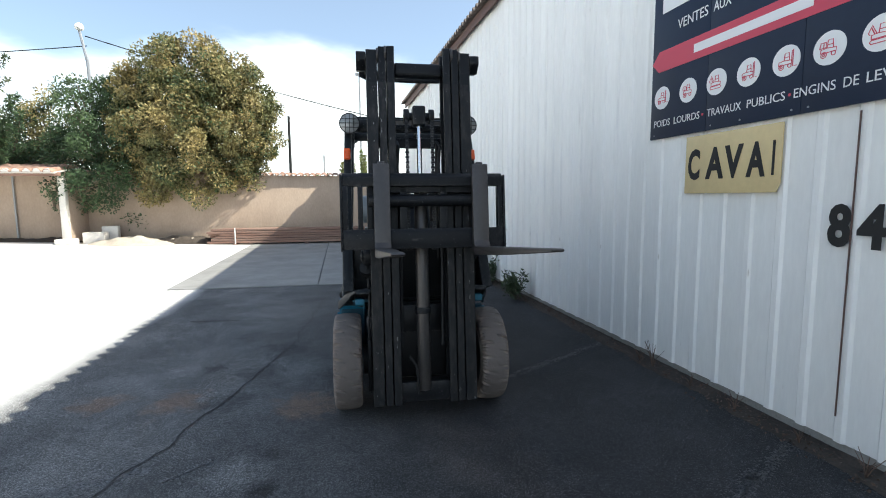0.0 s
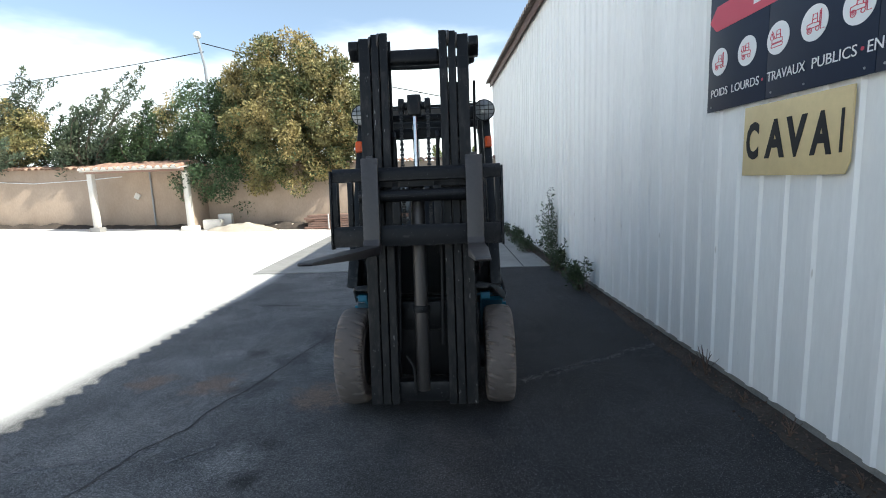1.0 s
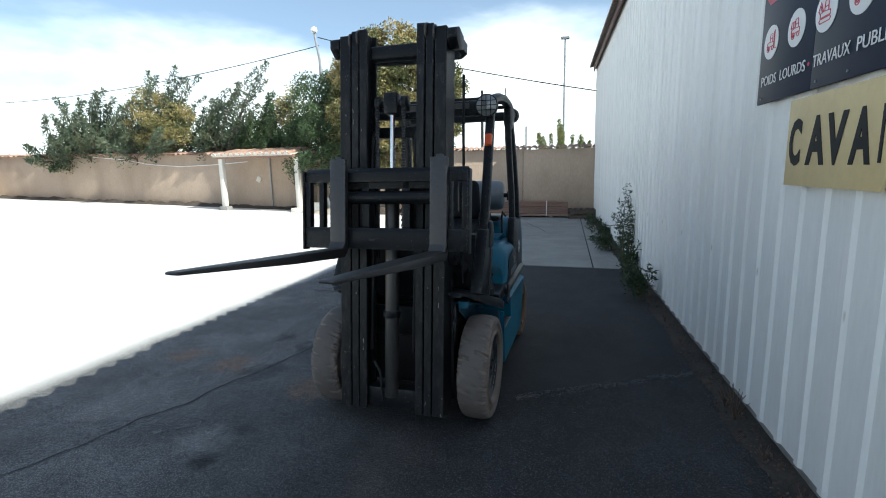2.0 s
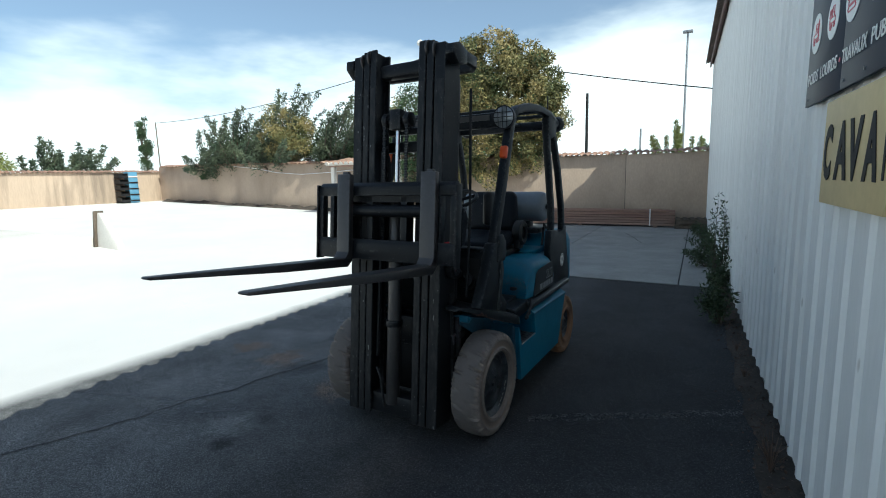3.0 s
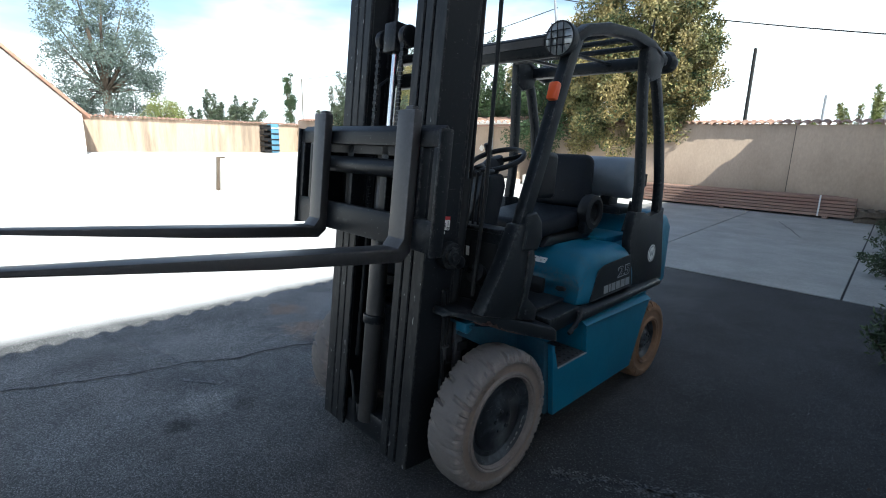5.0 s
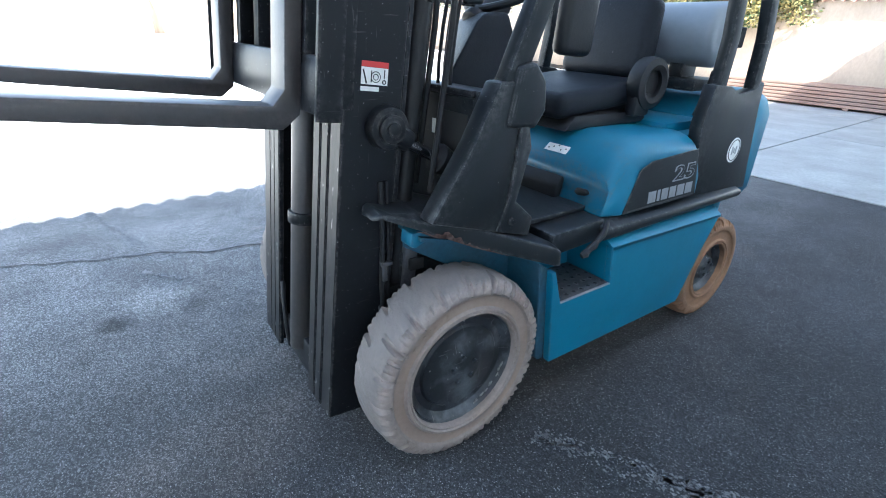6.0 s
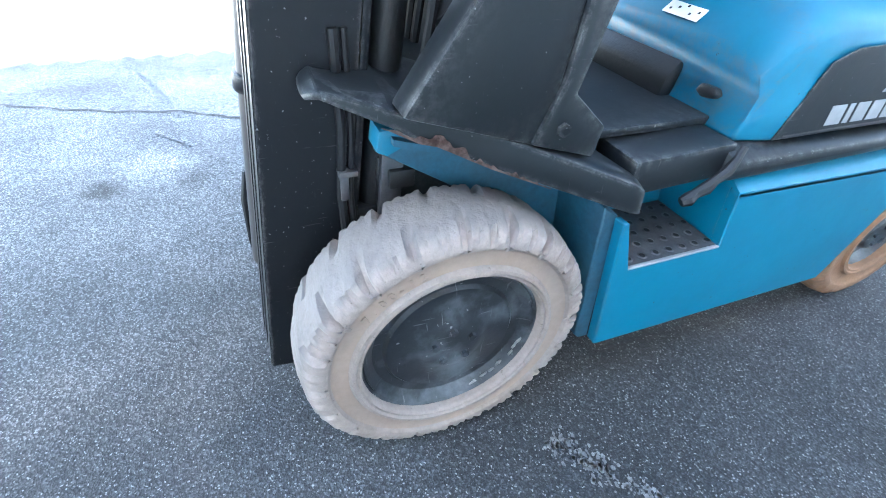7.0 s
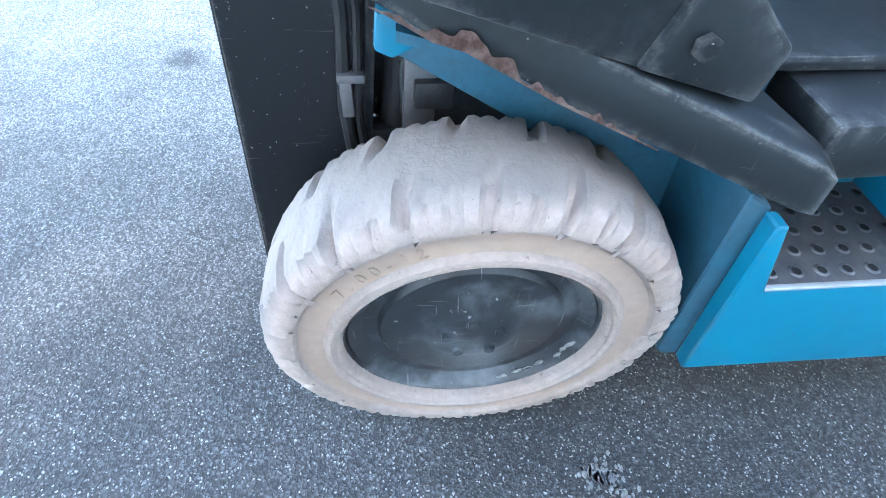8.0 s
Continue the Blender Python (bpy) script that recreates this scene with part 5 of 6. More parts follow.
on_mast("label_mark", join(moved(box(0.3256, 0.3262, -0.002, 0.002, -0.018, 0.018), pose(0, 0.056, 1.053, 18)), *[moved(lathe([(r, 0.3256), (r, 0.3262), (r + 0.0022, 0.3262), (r + 0.0022, 0.3256)], 16), pose(0, 0.087, 1.053)) for r in (0.006, 0.012)], box(0.3256, 0.3262, 0.073, 0.076, 1.040, 1.068), moved(lathe([(0.003, 0.3256), (0.003, 0.3262), (0.006, 0.3262), (0.006, 0.3256)], 12), pose(0, 0.112, 1.042)), box(0.3256, 0.3262, 0.110, 0.113, 1.050, 1.072)), STENCIL, "black warning marks")

on_mast("label_strip", box(0.3245, 0.3255, 0.046, 0.098, 1.018, 1.029), WHITE, "narrow pale label")

# wheels
def tyre_mesh(R, r_in, x0, x1, lugs, depth):
    """A solid tyre: bevelled shoulders, sidewall channel, slanted lugs cut in from both edges."""
    xm, hw = (x0 + x1) / 2, (x1 - x0) / 2
    steps = ((0.0, -0.86), (0.015, -0.93), (0.05, -0.97), (0.085, -0.945), (0.10, -0.95), (0.13, -1.01), (0.185, -1.0), (0.225, -0.88), (0.27, -0.85), (0.48, -0.85), (0.53, -0.88), (0.58, -0.975),
             (0.64, -1.0), (0.74, -0.985), (0.83, -0.945), (0.895, -0.88), (0.945, -0.77), (0.985, -0.50), (1.0, -0.16))
    prof = [(r_in + u * (R - r_in), a) for u, a in steps]
    prof = prof + [(r, -a) for r, a in reversed(prof)]
    per = 12
    seg = lugs * per
    bm = bmesh.new()
    rings = []
    for k in range(seg):
        ring = []
        for r, a in prof:
            ph = (k + (per // 2 if a > 0 else 0)) % per
            lug = (k + (per // 2 if a > 0 else 0)) // per
            own = 0.75 + 0.5 * noise.noise((lug * 3.7, a * 0.4, R))
            cut = 0.0
            if r > R * 0.88 and ph in (0, 1):
                cut = depth * own * (0.0 if abs(a) < 0.3 else 0.55 if abs(a) < 0.6 else 1.1)
            elif r > R * 0.88 and abs(a) > 0.75 and ph in (4, 6, 9):
                cut = depth * (0.55 if abs(a) > 0.87 else 0.2) * own * (1.3 if ph == 6 else 0.8)
            ca, sa = math.cos(k * 2 * math.pi / seg), math.sin(k * 2 * math.pi / seg)
            jit = 0.0022 * noise.noise((ca * 11, sa * 11, a * 5)) + 0.0012 * noise.noise((ca * 40, sa * 40, a * 12))
            ang = 2 * math.pi * (k + 2.2 * a + (0.4 * noise.noise((k * 0.9, a * 3, R)) if cut else 0)) / seg
            rr = r - cut + jit * (1.6 if r > R * 0.85 else 0.3)
            ring.append(bm.verts.new((xm + hw * a, rr * math.cos(ang), rr * math.sin(ang))))
        rings.append(ring)
    m = len(prof)
    for k in range(seg):
        a, b = rings[k], rings[(k + 1) % seg]
        for i in range(m):
            j = (i + 1) % m
            bm.faces.new((a[i], a[j], b[j], b[i]))
    bmesh.ops.recalc_face_normals(bm, faces=bm.faces[:])
    return bm


def rim_mesh(r, x0, x1, hub_r, hub_x, dish):
    """A dished wheel disc that faces +x."""
    prof = [(0.0, hub_x), (hub_r * 0.55, hub_x), (hub_r * 0.80, hub_x - 0.002), (hub_r, hub_x - 0.006), (hub_r * 1.30, dish + 0.004), (r * 0.70, dish + 0.002), (r * 0.735, dish - 0.006), (r * 0.84, dish - 0.005), (r * 0.92, dish + 0.008), (r * 0.945, dish + 0.014), (r * 0.955, x1 - 0.012), (r * 0.975, x1 - 0.005), (r * 0.99, x1 - 0.004), (r, x1 - 0.010), (r * 1.0, x0), (0.0, x0)]
    return lathe(prof, 56, "x", False)


def wheel(name_label, x, y, R, r_in, w, lugs, mat, face, hub_r, hub_x, dish, turn=0, channel_mat=None):
    channel_mat = channel_mat or mat
    hub = new("wheel")
    hub.empty_display_size = 0.1
    hub.parent = truck
    tagged(hub, name_label)
    hub.matrix_basis = pose(x, y, R, 0, 0, 0 if face > 0 else 180)
    part("tyre", tyre_mesh(R, r_in, -w, 0.0, lugs, 0.025), mat, hub, "", pose(0, 0, 0, turn, 0, 0), 34)
    part("rim", rim_mesh(r_in + 0.004, -w * 0.8, -0.02, hub_r, hub_x, dish), RIM, hub, "dusty dark steel rim")
    d = R - r_in
    part("sidewall_channel", lathe([(r_in + 0.235 * d, -0.14 * w / 2 + 0.002), (r_in + 0.28 * d, -0.15 * w / 2 + 0.0012), (r_in + 0.48 * d, -0.15 * w / 2 + 0.0012), (r_in + 0.53 * d, -0.12 * w / 2 + 0.002), (r_in + 0.48 * d, -0.17 * w / 2), (r_in + 0.28 * d, -0.17 * w / 2)], 72, "x", True), channel_mat, hub, "dusty sidewall channel")
    for k in range(5):
        t = 2 * math.pi * k / 5 + 0.4
        part("wheel_nut", rod((hub_x - 0.002, hub_r * 0.62 * math.cos(t), hub_r * 0.62 * math.sin(t)), (hub_x + 0.007, hub_r * 0.62 * math.cos(t), hub_r * 0.62 * math.sin(t)), 0.009, 6), RIM, hub)
    return hub


FLAKE = material("flaked_primer", (0.24, 0.235, 0.22), 0.8, 0.0, (0.12, 0.12, 0.115), 0.8, 60.0)
CHANNEL = material("beige_tyre_dust", (0.245, 0.182, 0.141), 0.9, 0.0, (0.255, 0.20, 0.165), 0.6, 7.0, 0.08, 60.0, 0.1, 60.0)
for s in (1, -1):
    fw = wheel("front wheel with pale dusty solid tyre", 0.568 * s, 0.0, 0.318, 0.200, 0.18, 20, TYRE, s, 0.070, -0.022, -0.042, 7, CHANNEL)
    if s > 0:
        for k, ch in enumerate("7.00-12"):
            t = radians(40 + k * 5.2)
            part("size_figure", letters(ch, 0.026, pose(-0.0125, 0, 0) @ Matrix.Rotation(-t + math.pi / 2, 4, "X") @ Matrix(((0, 0, 1, 0), (1, 0, 0, -0.01), (0, 1, 0, 0.231), (0, 0, 0, 1))), 0.0025), CHANNEL, fw)
        rc = random.Random(4)
        for k in range(22):
            t, q = radians(rc.uniform(-70, -15)), rc.uniform(0.181, 0.189)
            c = rc.uniform(0.002, 0.0065)
            m = Matrix.Rotation(t, 4, "X") @ pose(-0.0335 + 0.45 * max(0.0, q - 0.187), q, 0, 0, 0, 0)
            pts = [(c * rc.uniform(0.5, 1.0) * math.cos(w), 1.8 * c * rc.uniform(0.5, 1.0) * math.sin(w)) for w in (0, 1.05, 2.1, 3.14, 4.2, 5.2)]
            part("paint_chip", moved(prism(pts, "x", -0.001, 0.0012), m), FLAKE, fw, "pale flaked paint")
    wheel("rear wheel with ochre solid tyre", 0.545 * s, 1.535, 0.258, 0.130, 0.15, 20, RUST_TYRE, s, 0.055, -0.015, -0.05, 3)

# chassis
part("front_axle", join(rod((-0.38, 0, 0.318), (0.38, 0, 0.318), 0.10, 20), box(-0.25, 0.25, -0.14, 0.35, 0.22, 0.66, 0.02)), BLACK, truck)
part("rear_axle", join(rod((-0.40, 1.535, 0.258), (0.40, 1.535, 0.258), 0.05, 14), box(-0.3, 0.3, 1.25, 1.80, 0.2, 0.45, 0.02)), BLACK, truck)
part("frame", join(box(-0.33, 0.33, -0.10, 1.55, 0.40, 0.66, 0.01), box(-0.30, 0.30, 0.25, 1.4, 0.16, 0.42, 0.01)), DARK, truck)


def side_panel():
    """Blue skirt with the cut-out for the step, a folded top edge and the sloping rear end."""
    outer = [(0.388, 0.190), (1.235, 0.182), (1.345, 0.42), (1.430, 0.570), (0.652, 0.590), (0.676, 0.440), (0.406, 0.436), (0.358, 0.572), (0.342, 0.572)]
    bm = prism(outer, "x", 0.532, 0.562, 0.003, 1)
    lip = prism([(0.562, 0.578), (0.562, 0.590), (0.520, 0.618), (0.46, 0.622), (0.46, 0.600), (0.52, 0.596)], "y", 0.650, 1.44)
    for v in lip.verts:
        v.co.z -= (v.co.y - 0.652) * 0.0257 - 0.003
    return join(bm, lip)


both("side_panel", side_panel, BLUE, "blue painted side skirt")
both("arch_plate", lambda: join(prism([(0.345, 0.21), (0.362, 0.192), (0.390, 0.192), (0.350, 0.575), (0.31, 0.60)], "x", 0.30, 0.532, 0.003, 1)), DUSTY_SHADE_BLUE, "dusty blue plate behind the front wheel, toned down for shade")
both("step_back", lambda: join(box(0.335, 0.35, 0.345, 0.70, 0.43, 0.655), prism([(0.652, 0.600), (0.676, 0.440), (0.692, 0.440), (0.672, 0.615)], "x", 0.35, 0.535)), BLUE, "blue recess of the step")


def arch_sheet():
    """The blue plate under the wing, its lower edge cut to the tyre's curve."""
    plate = prism([(-0.118, 0.762), (0.35, 0.640), (0.35, 0.40), (0.17, 0.40), (0.08, 0.58), (-0.115, 0.700)], "x", 0.362, 0.374, 0.002, 1)
    roof = prism([(-0.10, 0.752), (0.34, 0.625), (0.34, 0.613), (-0.10, 0.740)], "x", 0.27, 0.440)
    return join(plate, roof)


both("wheel_arch", arch_sheet, DUSTY_SHADE_BLUE, "dusty blue wheel arch with its shade in the colour")


def step_plate():
    """The perforated tread: a plate with rows of raised open rings."""
    bs = [prism([(0.35, 0.402), (0.556, 0.402), (0.556, 0.680), (0.35, 0.680)], "z", 0.428, 0.440, 0.002, 1)]
    for i in range(5):
        for j in range(7):
            x, y = 0.378 + 0.039 * i, 0.425 + 0.040 * j + (0.018 if i % 2 else 0)
            if y < 0.67:
                bs.append(moved(lathe([(0.0075, 0.0), (0.0075, 0.0022), (0.0095, 0.0018), (0.0115, 0.0)], 10, "z"), pose(x, y, 0.440)))
    return join(*bs)


# black discs on the solid plate paint the dark of its open holes
def step_hole_discs():
    bs = []
    for i in range(5):
        for j in range(7):
            x, y = 0.378 + 0.039 * i, 0.425 + 0.040 * j + (0.018 if i % 2 else 0)
            if y < 0.67:
                bs.append(rod((x, y, 0.4395), (x, y, 0.4412), 0.0076, 10))
    return join(*bs)


for s in (1, -1):
    bm, hm = step_plate(), step_hole_discs()
    if s < 0:
        flipped(bm), flipped(hm)
    st = part("step", bm, STEP, truck, "perforated steel step")
    tagged(part("drain_hole", hm, BLACK, st), kind="stuff")
    part("step_edge", bar([(0.558 * s, 0.404, 0.437), (0.558 * s, 0.678, 0.437)], 0.006, 0.010, 0.002, (0, 0, 1)), GALV, st, "rubbed bright edge")


def fender():
    """The dark front wing: a bent plate that falls to the rear, with a turned-down outer edge and a battered nose."""
    line = [(-0.232, 0.826), (-0.212, 0.838), (-0.175, 0.830), (-0.11, 0.812), (-0.065, 0.796), (-0.035, 0.800), (0.06, 0.768), (0.20, 0.716), (0.350, 0.660), (0.372, 0.646)]
    drop = [0.012, 0.016, 0.024, 0.032, 0.042, 0.052, 0.064, 0.066, 0.066, 0.056]
    bm = bmesh.new()
    rings = []
    for k, (y, z) in enumerate(line):
        dent = (0.012 if k < 6 else 0.003) * math.sin(k * 2.4)
        xo = 0.425 + 0.222 * (y + 0.224) + (0.0 if k > 1 else -0.025 if k == 0 else -0.008) + dent * 0.3
        xi = 0.26 + (0.08 if k == 0 else 0.05 if k == 1 else 0.0)
        y_in = y - (0.10 if k == 9 else 0.09 if k == 8 else 0.0)
        d = drop[k]
        lift = (0.004, 0.005, 0.010, 0.022)[k] if k < 4 else 0.030
        rings.append([bm.verts.new(c) for c in ((xi, y_in, z + lift), (xo - 0.035, y, z + lift * 0.27 + dent * 0.5), (xo, y, z - 0.004), (xo + 0.004, y + 0.002, z - d), (xo - 0.012, y + 0.002, z - d), (xo - 0.016, y, z - min(0.016, d * 0.8)), (xi, y_in, z + lift - 0.016 if k < 8 else z - d))])
    for a, b in zip(rings, rings[1:]):
        for k in range(7):
            bm.faces.new((a[k], a[(k + 1) % 7], b[(k + 1) % 7], b[k]))
    bm.faces.new(rings[0][::-1])
    bm.faces.new(rings[-1])
    bmesh.ops.recalc_face_normals(bm, faces=bm.faces[:])
    return bevel(bm, 0.003, 2, 40)


both("front_wing", fender, DARK, "dented dark front wing with chipped edge")
RUSTED = material("rusted_chip", (0.085, 0.045, 0.036), 0.85, 0.0, (0.24, 0.165, 0.14), 0.85, 42.0, 0.25, 120.0, 0.3, 120.0)


def rust_patch():
    """Bare rusty metal along the wing's lower edge, a ragged skin 1 mm proud of the paint."""
    line = [(-0.13, 0.818), (-0.11, 0.812), (-0.065, 0.796), (-0.035, 0.800), (0.06, 0.768), (0.20, 0.716)]
    drop = [0.035, 0.036, 0.042, 0.052, 0.064, 0.066]
    bm = bmesh.new()
    low, top = [], []
    for k in range(131):
        y = -0.125 + 0.30 * k / 130
        i = max(q for q in range(5) if line[q][0] <= y)
        u = (y - line[i][0]) / (line[i + 1][0] - line[i][0])
        z = line[i][1] + u * (line[i + 1][1] - line[i][1])
        d = drop[i] + u * (drop[i + 1] - drop[i])
        xo = 0.425 + 0.222 * (y + 0.224)
        ext = max(0.0, (1 - ((y + 0.045) / 0.075) ** 2)) * 0.30 + max(0.0, 0.15 - abs(y - 0.03) * 1.0)
        ext = max(0.02, min(1.0, ext * (0.8 + 0.9 * noise.noise((y * 52, 0.3, 0))) + 0.11 * noise.noise((y * 120, 2, 0))))
        f = 1.0 - ext
        low.append(bm.verts.new((xo + 0.0065, y, z - d - 0.001)))
        top.append(bm.verts.new((xo + 0.0065 - 0.004 * (1 - f), y, z - 0.004 - f * (d - 0.004))))
    for k in range(130):
        bm.faces.new((low[k], low[k + 1], top[k + 1], top[k]))
    bmesh.ops.solidify(bm, geom=bm.faces[:], thickness=0.001)
    return bm


part("rust_chip", rust_patch(), RUSTED, truck, "rusty chipped edge")
both("blue_bracket", lambda: prism([(-0.125, 0.722), (-0.120, 0.762), (-0.06, 0.762), (-0.06, 0.735), (-0.105, 0.712)], "x", 0.365, 0.424, 0.005), BLUE, "chipped blue bracket")

both("mast_support", lambda: join(box(0.285, 0.325, -0.185, 0.10, 0.16, 0.55, 0.01), prism([(-0.185, 0.16), (0.08, 0.16), (0.02, 0.44), (-0.10, 0.50), (-0.185, 0.50)], "x", 0.326, 0.350, 0.006)), BLACK, "greasy black mast support")
both("support_post", lambda: prism([(-0.105, 0.44), (-0.062, 0.44), (-0.040, 0.735), (-0.088, 0.735)], "x", 0.315, 0.340, 0.005), STEP, "grey steel upright behind the mast")
both("support_clamp", lambda: box(0.326, 0.352, -0.080, -0.028, 0.600, 0.640, 0.004), BLACK)
for y0, r in ((-0.168, 0.009), (-0.150, 0.006)):
    both("hose", lambda: tube([(0.335, y0, 0.45), (0.340, y0 - 0.006, 0.60), (0.332, y0 + 0.004, 0.72), (0.335, y0, 0.90)], r, 8), BLACK)
both("hose_clip", lambda: join(box(0.322, 0.352, -0.178, -0.142, 0.640, 0.652, 0.002), box(0.338, 0.352, -0.176, -0.160, 0.590, 0.642, 0.002)), STEP)
# floor, cowl, posts
part("floor_mat", prism([(0.10, 0.715), (0.68, 0.715), (0.68, 0.695), (0.10, 0.695)], "x", -0.43, 0.43, 0.006), DARK, truck, "worn dark floor mat")
part("floor", box(-0.355, 0.355, 0.05, 0.70, 0.65, 0.694, 0.004), DARK, truck)
def side_belt():
    bm = prism([(0.40, 0.622), (0.40, 0.690), (0.515, 0.690), (0.556, 0.668), (0.560, 0.650), (0.552, 0.624)], "y", 0.60, 1.64)
    for v in bm.verts:
        if v.co.y > 1.0:
            v.co.x -= 0.02
            v.co.z = 0.617 + (v.co.z - 0.622) * 0.7
    return bevel(bm, 0.006)


both("side_belt", side_belt, DARK, "dark side rail over the skirt")
both("belt_front", lambda: prism([(0.36, 0.612), (0.62, 0.622), (0.62, 0.700), (0.36, 0.690)], "x", 0.40, 0.528, 0.006), DARK)
part("cowl", prism([(0.070, 0.72), (0.070, 1.120), (0.082, 1.140), (0.185, 1.134), (0.195, 0.72)], "x", -0.43, 0.43, 0.006), DARK, truck, "dark front cowl")
part("cowl_edge", bar([(-0.432, 0.070, 1.132), (0.432, 0.070, 1.132)], 0.022, 0.022, 0.006, (0, 0, 1)), MAST, truck, "worn folded edge of the cowl")
# flat black panel paints the dark inside of an opening; no hole is cut
both("cowl_opening", lambda: prism([(0.26, 0.93), (0.41, 0.90), (0.41, 1.075), (0.27, 1.075)], "y", 0.0665, 0.0698), STENCIL, "black panel standing for an opening in the cowl")
def console():
    """The steering console: a leaning box whose front is cut back on the far side."""
    bm = prism([(0.187, 1.06), (0.200, 1.150), (0.310, 1.318), (0.345, 1.345), (0.450, 1.350), (0.480, 1.29), (0.40, 1.02), (0.29, 0.72), (0.196, 0.72)], "x", -0.115, 0.130)
    for v in bm.verts:
        if v.co.y < 0.36 and v.co.z > 1.0 and v.co.x < 0:
            v.co.y += 0.15 if v.co.z < 1.2 else 0.10
    return bevel(bm, 0.016, 3)


part("console", console(), VINYL, truck, "dark grey steering console")
part("column", rod((0, 0.40, 1.30), (0, 0.52, 1.39), 0.062, 20, 0.050, 0.008), BLACK, truck)
WH = pose(0, 0.545, 1.415, 22, 0, 0)
sw = part("steering_wheel", moved(tube([(0.150 * math.cos(t), 0.150 * math.sin(t), 0) for t in (2 * math.pi * k / 36 for k in range(36))], 0.014, 10, 1.0, True), WH), BLACK, truck, "black steering wheel")
for a in (30, 150, 270):
    part("spoke", moved(bar([(0, 0, -0.01), (0.150 * math.cos(radians(a)), 0.150 * math.sin(radians(a)), 0)], 0.024, 0.010, 0.002, (0, 0, 1)), WH), BLACK, sw)
part("wheel_hub", moved(rod((0, 0, -0.03), (0, 0, 0.015), 0.035, 16, None, 0.004), WH), BLACK, sw)
part("spinner_knob", moved(rod((-0.12, 0.08, 0.0), (-0.12, 0.08, 0.06), 0.02, 12, None, 0.005), WH), BLACK, sw)
for k, x in enumerate((0.200, 0.232, 0.264)):
    lv = part("lever", tube([(x, 0.110, 1.13), (x, 0.112, 1.20), (x, 0.124, 1.30), (x - 0.004, 0.140, 1.372), (x - 0.012, 0.165, 1.390 - 0.012 * k)], 0.006, 8), BLACK, truck, "bent black control lever")
    part("lever_knob", rod((x - 0.012, 0.160, 1.390 - 0.012 * k), (x - 0.030, 0.235, 1.398 - 0.012 * k), 0.010, 10, 0.014, 0.004), BLACK, lv)
part("direction_lever", join(tube([(0.02, 0.38, 1.37), (-0.10, 0.34, 1.38), (-0.17, 0.33, 1.39)], 0.007, 8), rod((-0.15, 0.333, 1.388), (-0.20, 0.325, 1.392), 0.014, 10)), BLACK, truck)


def front_post():
    """The guard's front leg: a broad foot plate that narrows into a leaning round-edged post."""
    foot = prism([(-0.105, 0.812), (0.150, 0.735), (0.170, 0.88), (0.190, 1.10), (0.188, 1.17), (0.105, 1.17), (0.03, 1.02)], "x", 0.430, 0.500, 0.008)
    post = bar([(0.465, 0.146, 1.13), (0.462, 0.262, 1.40), (0.456, 0.388, 1.70), (0.450, 0.475, 1.90), (0.445, 0.53, 1.985)], 0.055, 0.068, 0.012)
    return join(foot, post)


both("front_post", front_post, DARK, "scuffed dark guard post")
both("post_bracket", lambda: prism([(0.125, 0.745), (0.262, 0.705), (0.272, 0.765), (0.195, 0.830), (0.235, 0.99), (0.215, 1.06), (0.185, 1.07), (0.168, 0.86)], "x", 0.452, 0.508, 0.006), DARK, "rubber-edged bracket at the post foot")
both("post_cover", lambda: prism([(0.13, 1.05), (0.24, 1.04), (0.275, 1.09), (0.265, 1.17), (0.22, 1.22), (0.16, 1.21)], "x", 0.43, 0.512, 0.014, 3), DARK)
part("bracket_bolt", rod((0.506, 0.180, 0.770), (0.516, 0.180, 0.770), 0.013, 6), MAST, truck)
part("cowl_label", moved(box(-0.010, 0.010, -0.0012, 0.0, -0.022, 0.022), pose(0.245, 0.0695, 1.02)), WHITE, truck, "small white label on the cowl")


def rear_post():
    """The guard's rear leg: a foot plate, two bars round a long slot, and a rounded head."""
    foot = prism([(1.235, 0.672), (1.730, 0.640), (1.640, 1.02), (1.625, 1.13), (1.54, 1.10), (1.42, 1.09), (1.345, 1.12), (1.215, 1.13), (1.185, 0.97)], "x", 0.450, 0.506, 0.008)
    fr = bar([(0.478, 1.275, 1.08), (0.470, 1.300, 1.30), (0.455, 1.285, 1.58), (0.446, 1.262, 1.80), (0.442, 1.262, 1.97)], 0.050, 0.062, 0.012)
    rr = bar([(0.478, 1.575, 1.08), (0.468, 1.585, 1.30), (0.455, 1.520, 1.62), (0.446, 1.440, 1.84), (0.442, 1.385, 1.95)], 0.050, 0.062, 0.012)
    head = prism([(1.23, 1.90), (1.30, 1.86), (1.42, 1.89), (1.46, 1.99), (1.38, 2.05), (1.23, 2.05)], "x", 0.412, 0.472, 0.012)
    return join(foot, fr, rr, head)


both("rear_post", rear_post, DARK, "dark slotted rear guard post")
part("inspection_sticker", moved(rod((0, 0, 0), (0.0015, 0, 0), 0.055, 28), pose(0.5065, 1.510, 0.845)), WHITE, truck, "round white inspection sticker")
part("sticker_ring", moved(lathe([(0.044, 0.0), (0.044, 0.001), (0.048, 0.001), (0.048, 0.0)], 28), pose(0.5083, 1.510, 0.845)), DARK, truck)
part("sticker_mark", join(*[moved(box(0.0, 0.001, -0.022 + 0.016 * k, -0.012 + 0.016 * k, -0.018 + 0.006 * (k % 2), 0.016 - 0.008 * (k % 2)), pose(0.5083, 1.510, 0.845)) for k in range(3)]), GALV, truck)
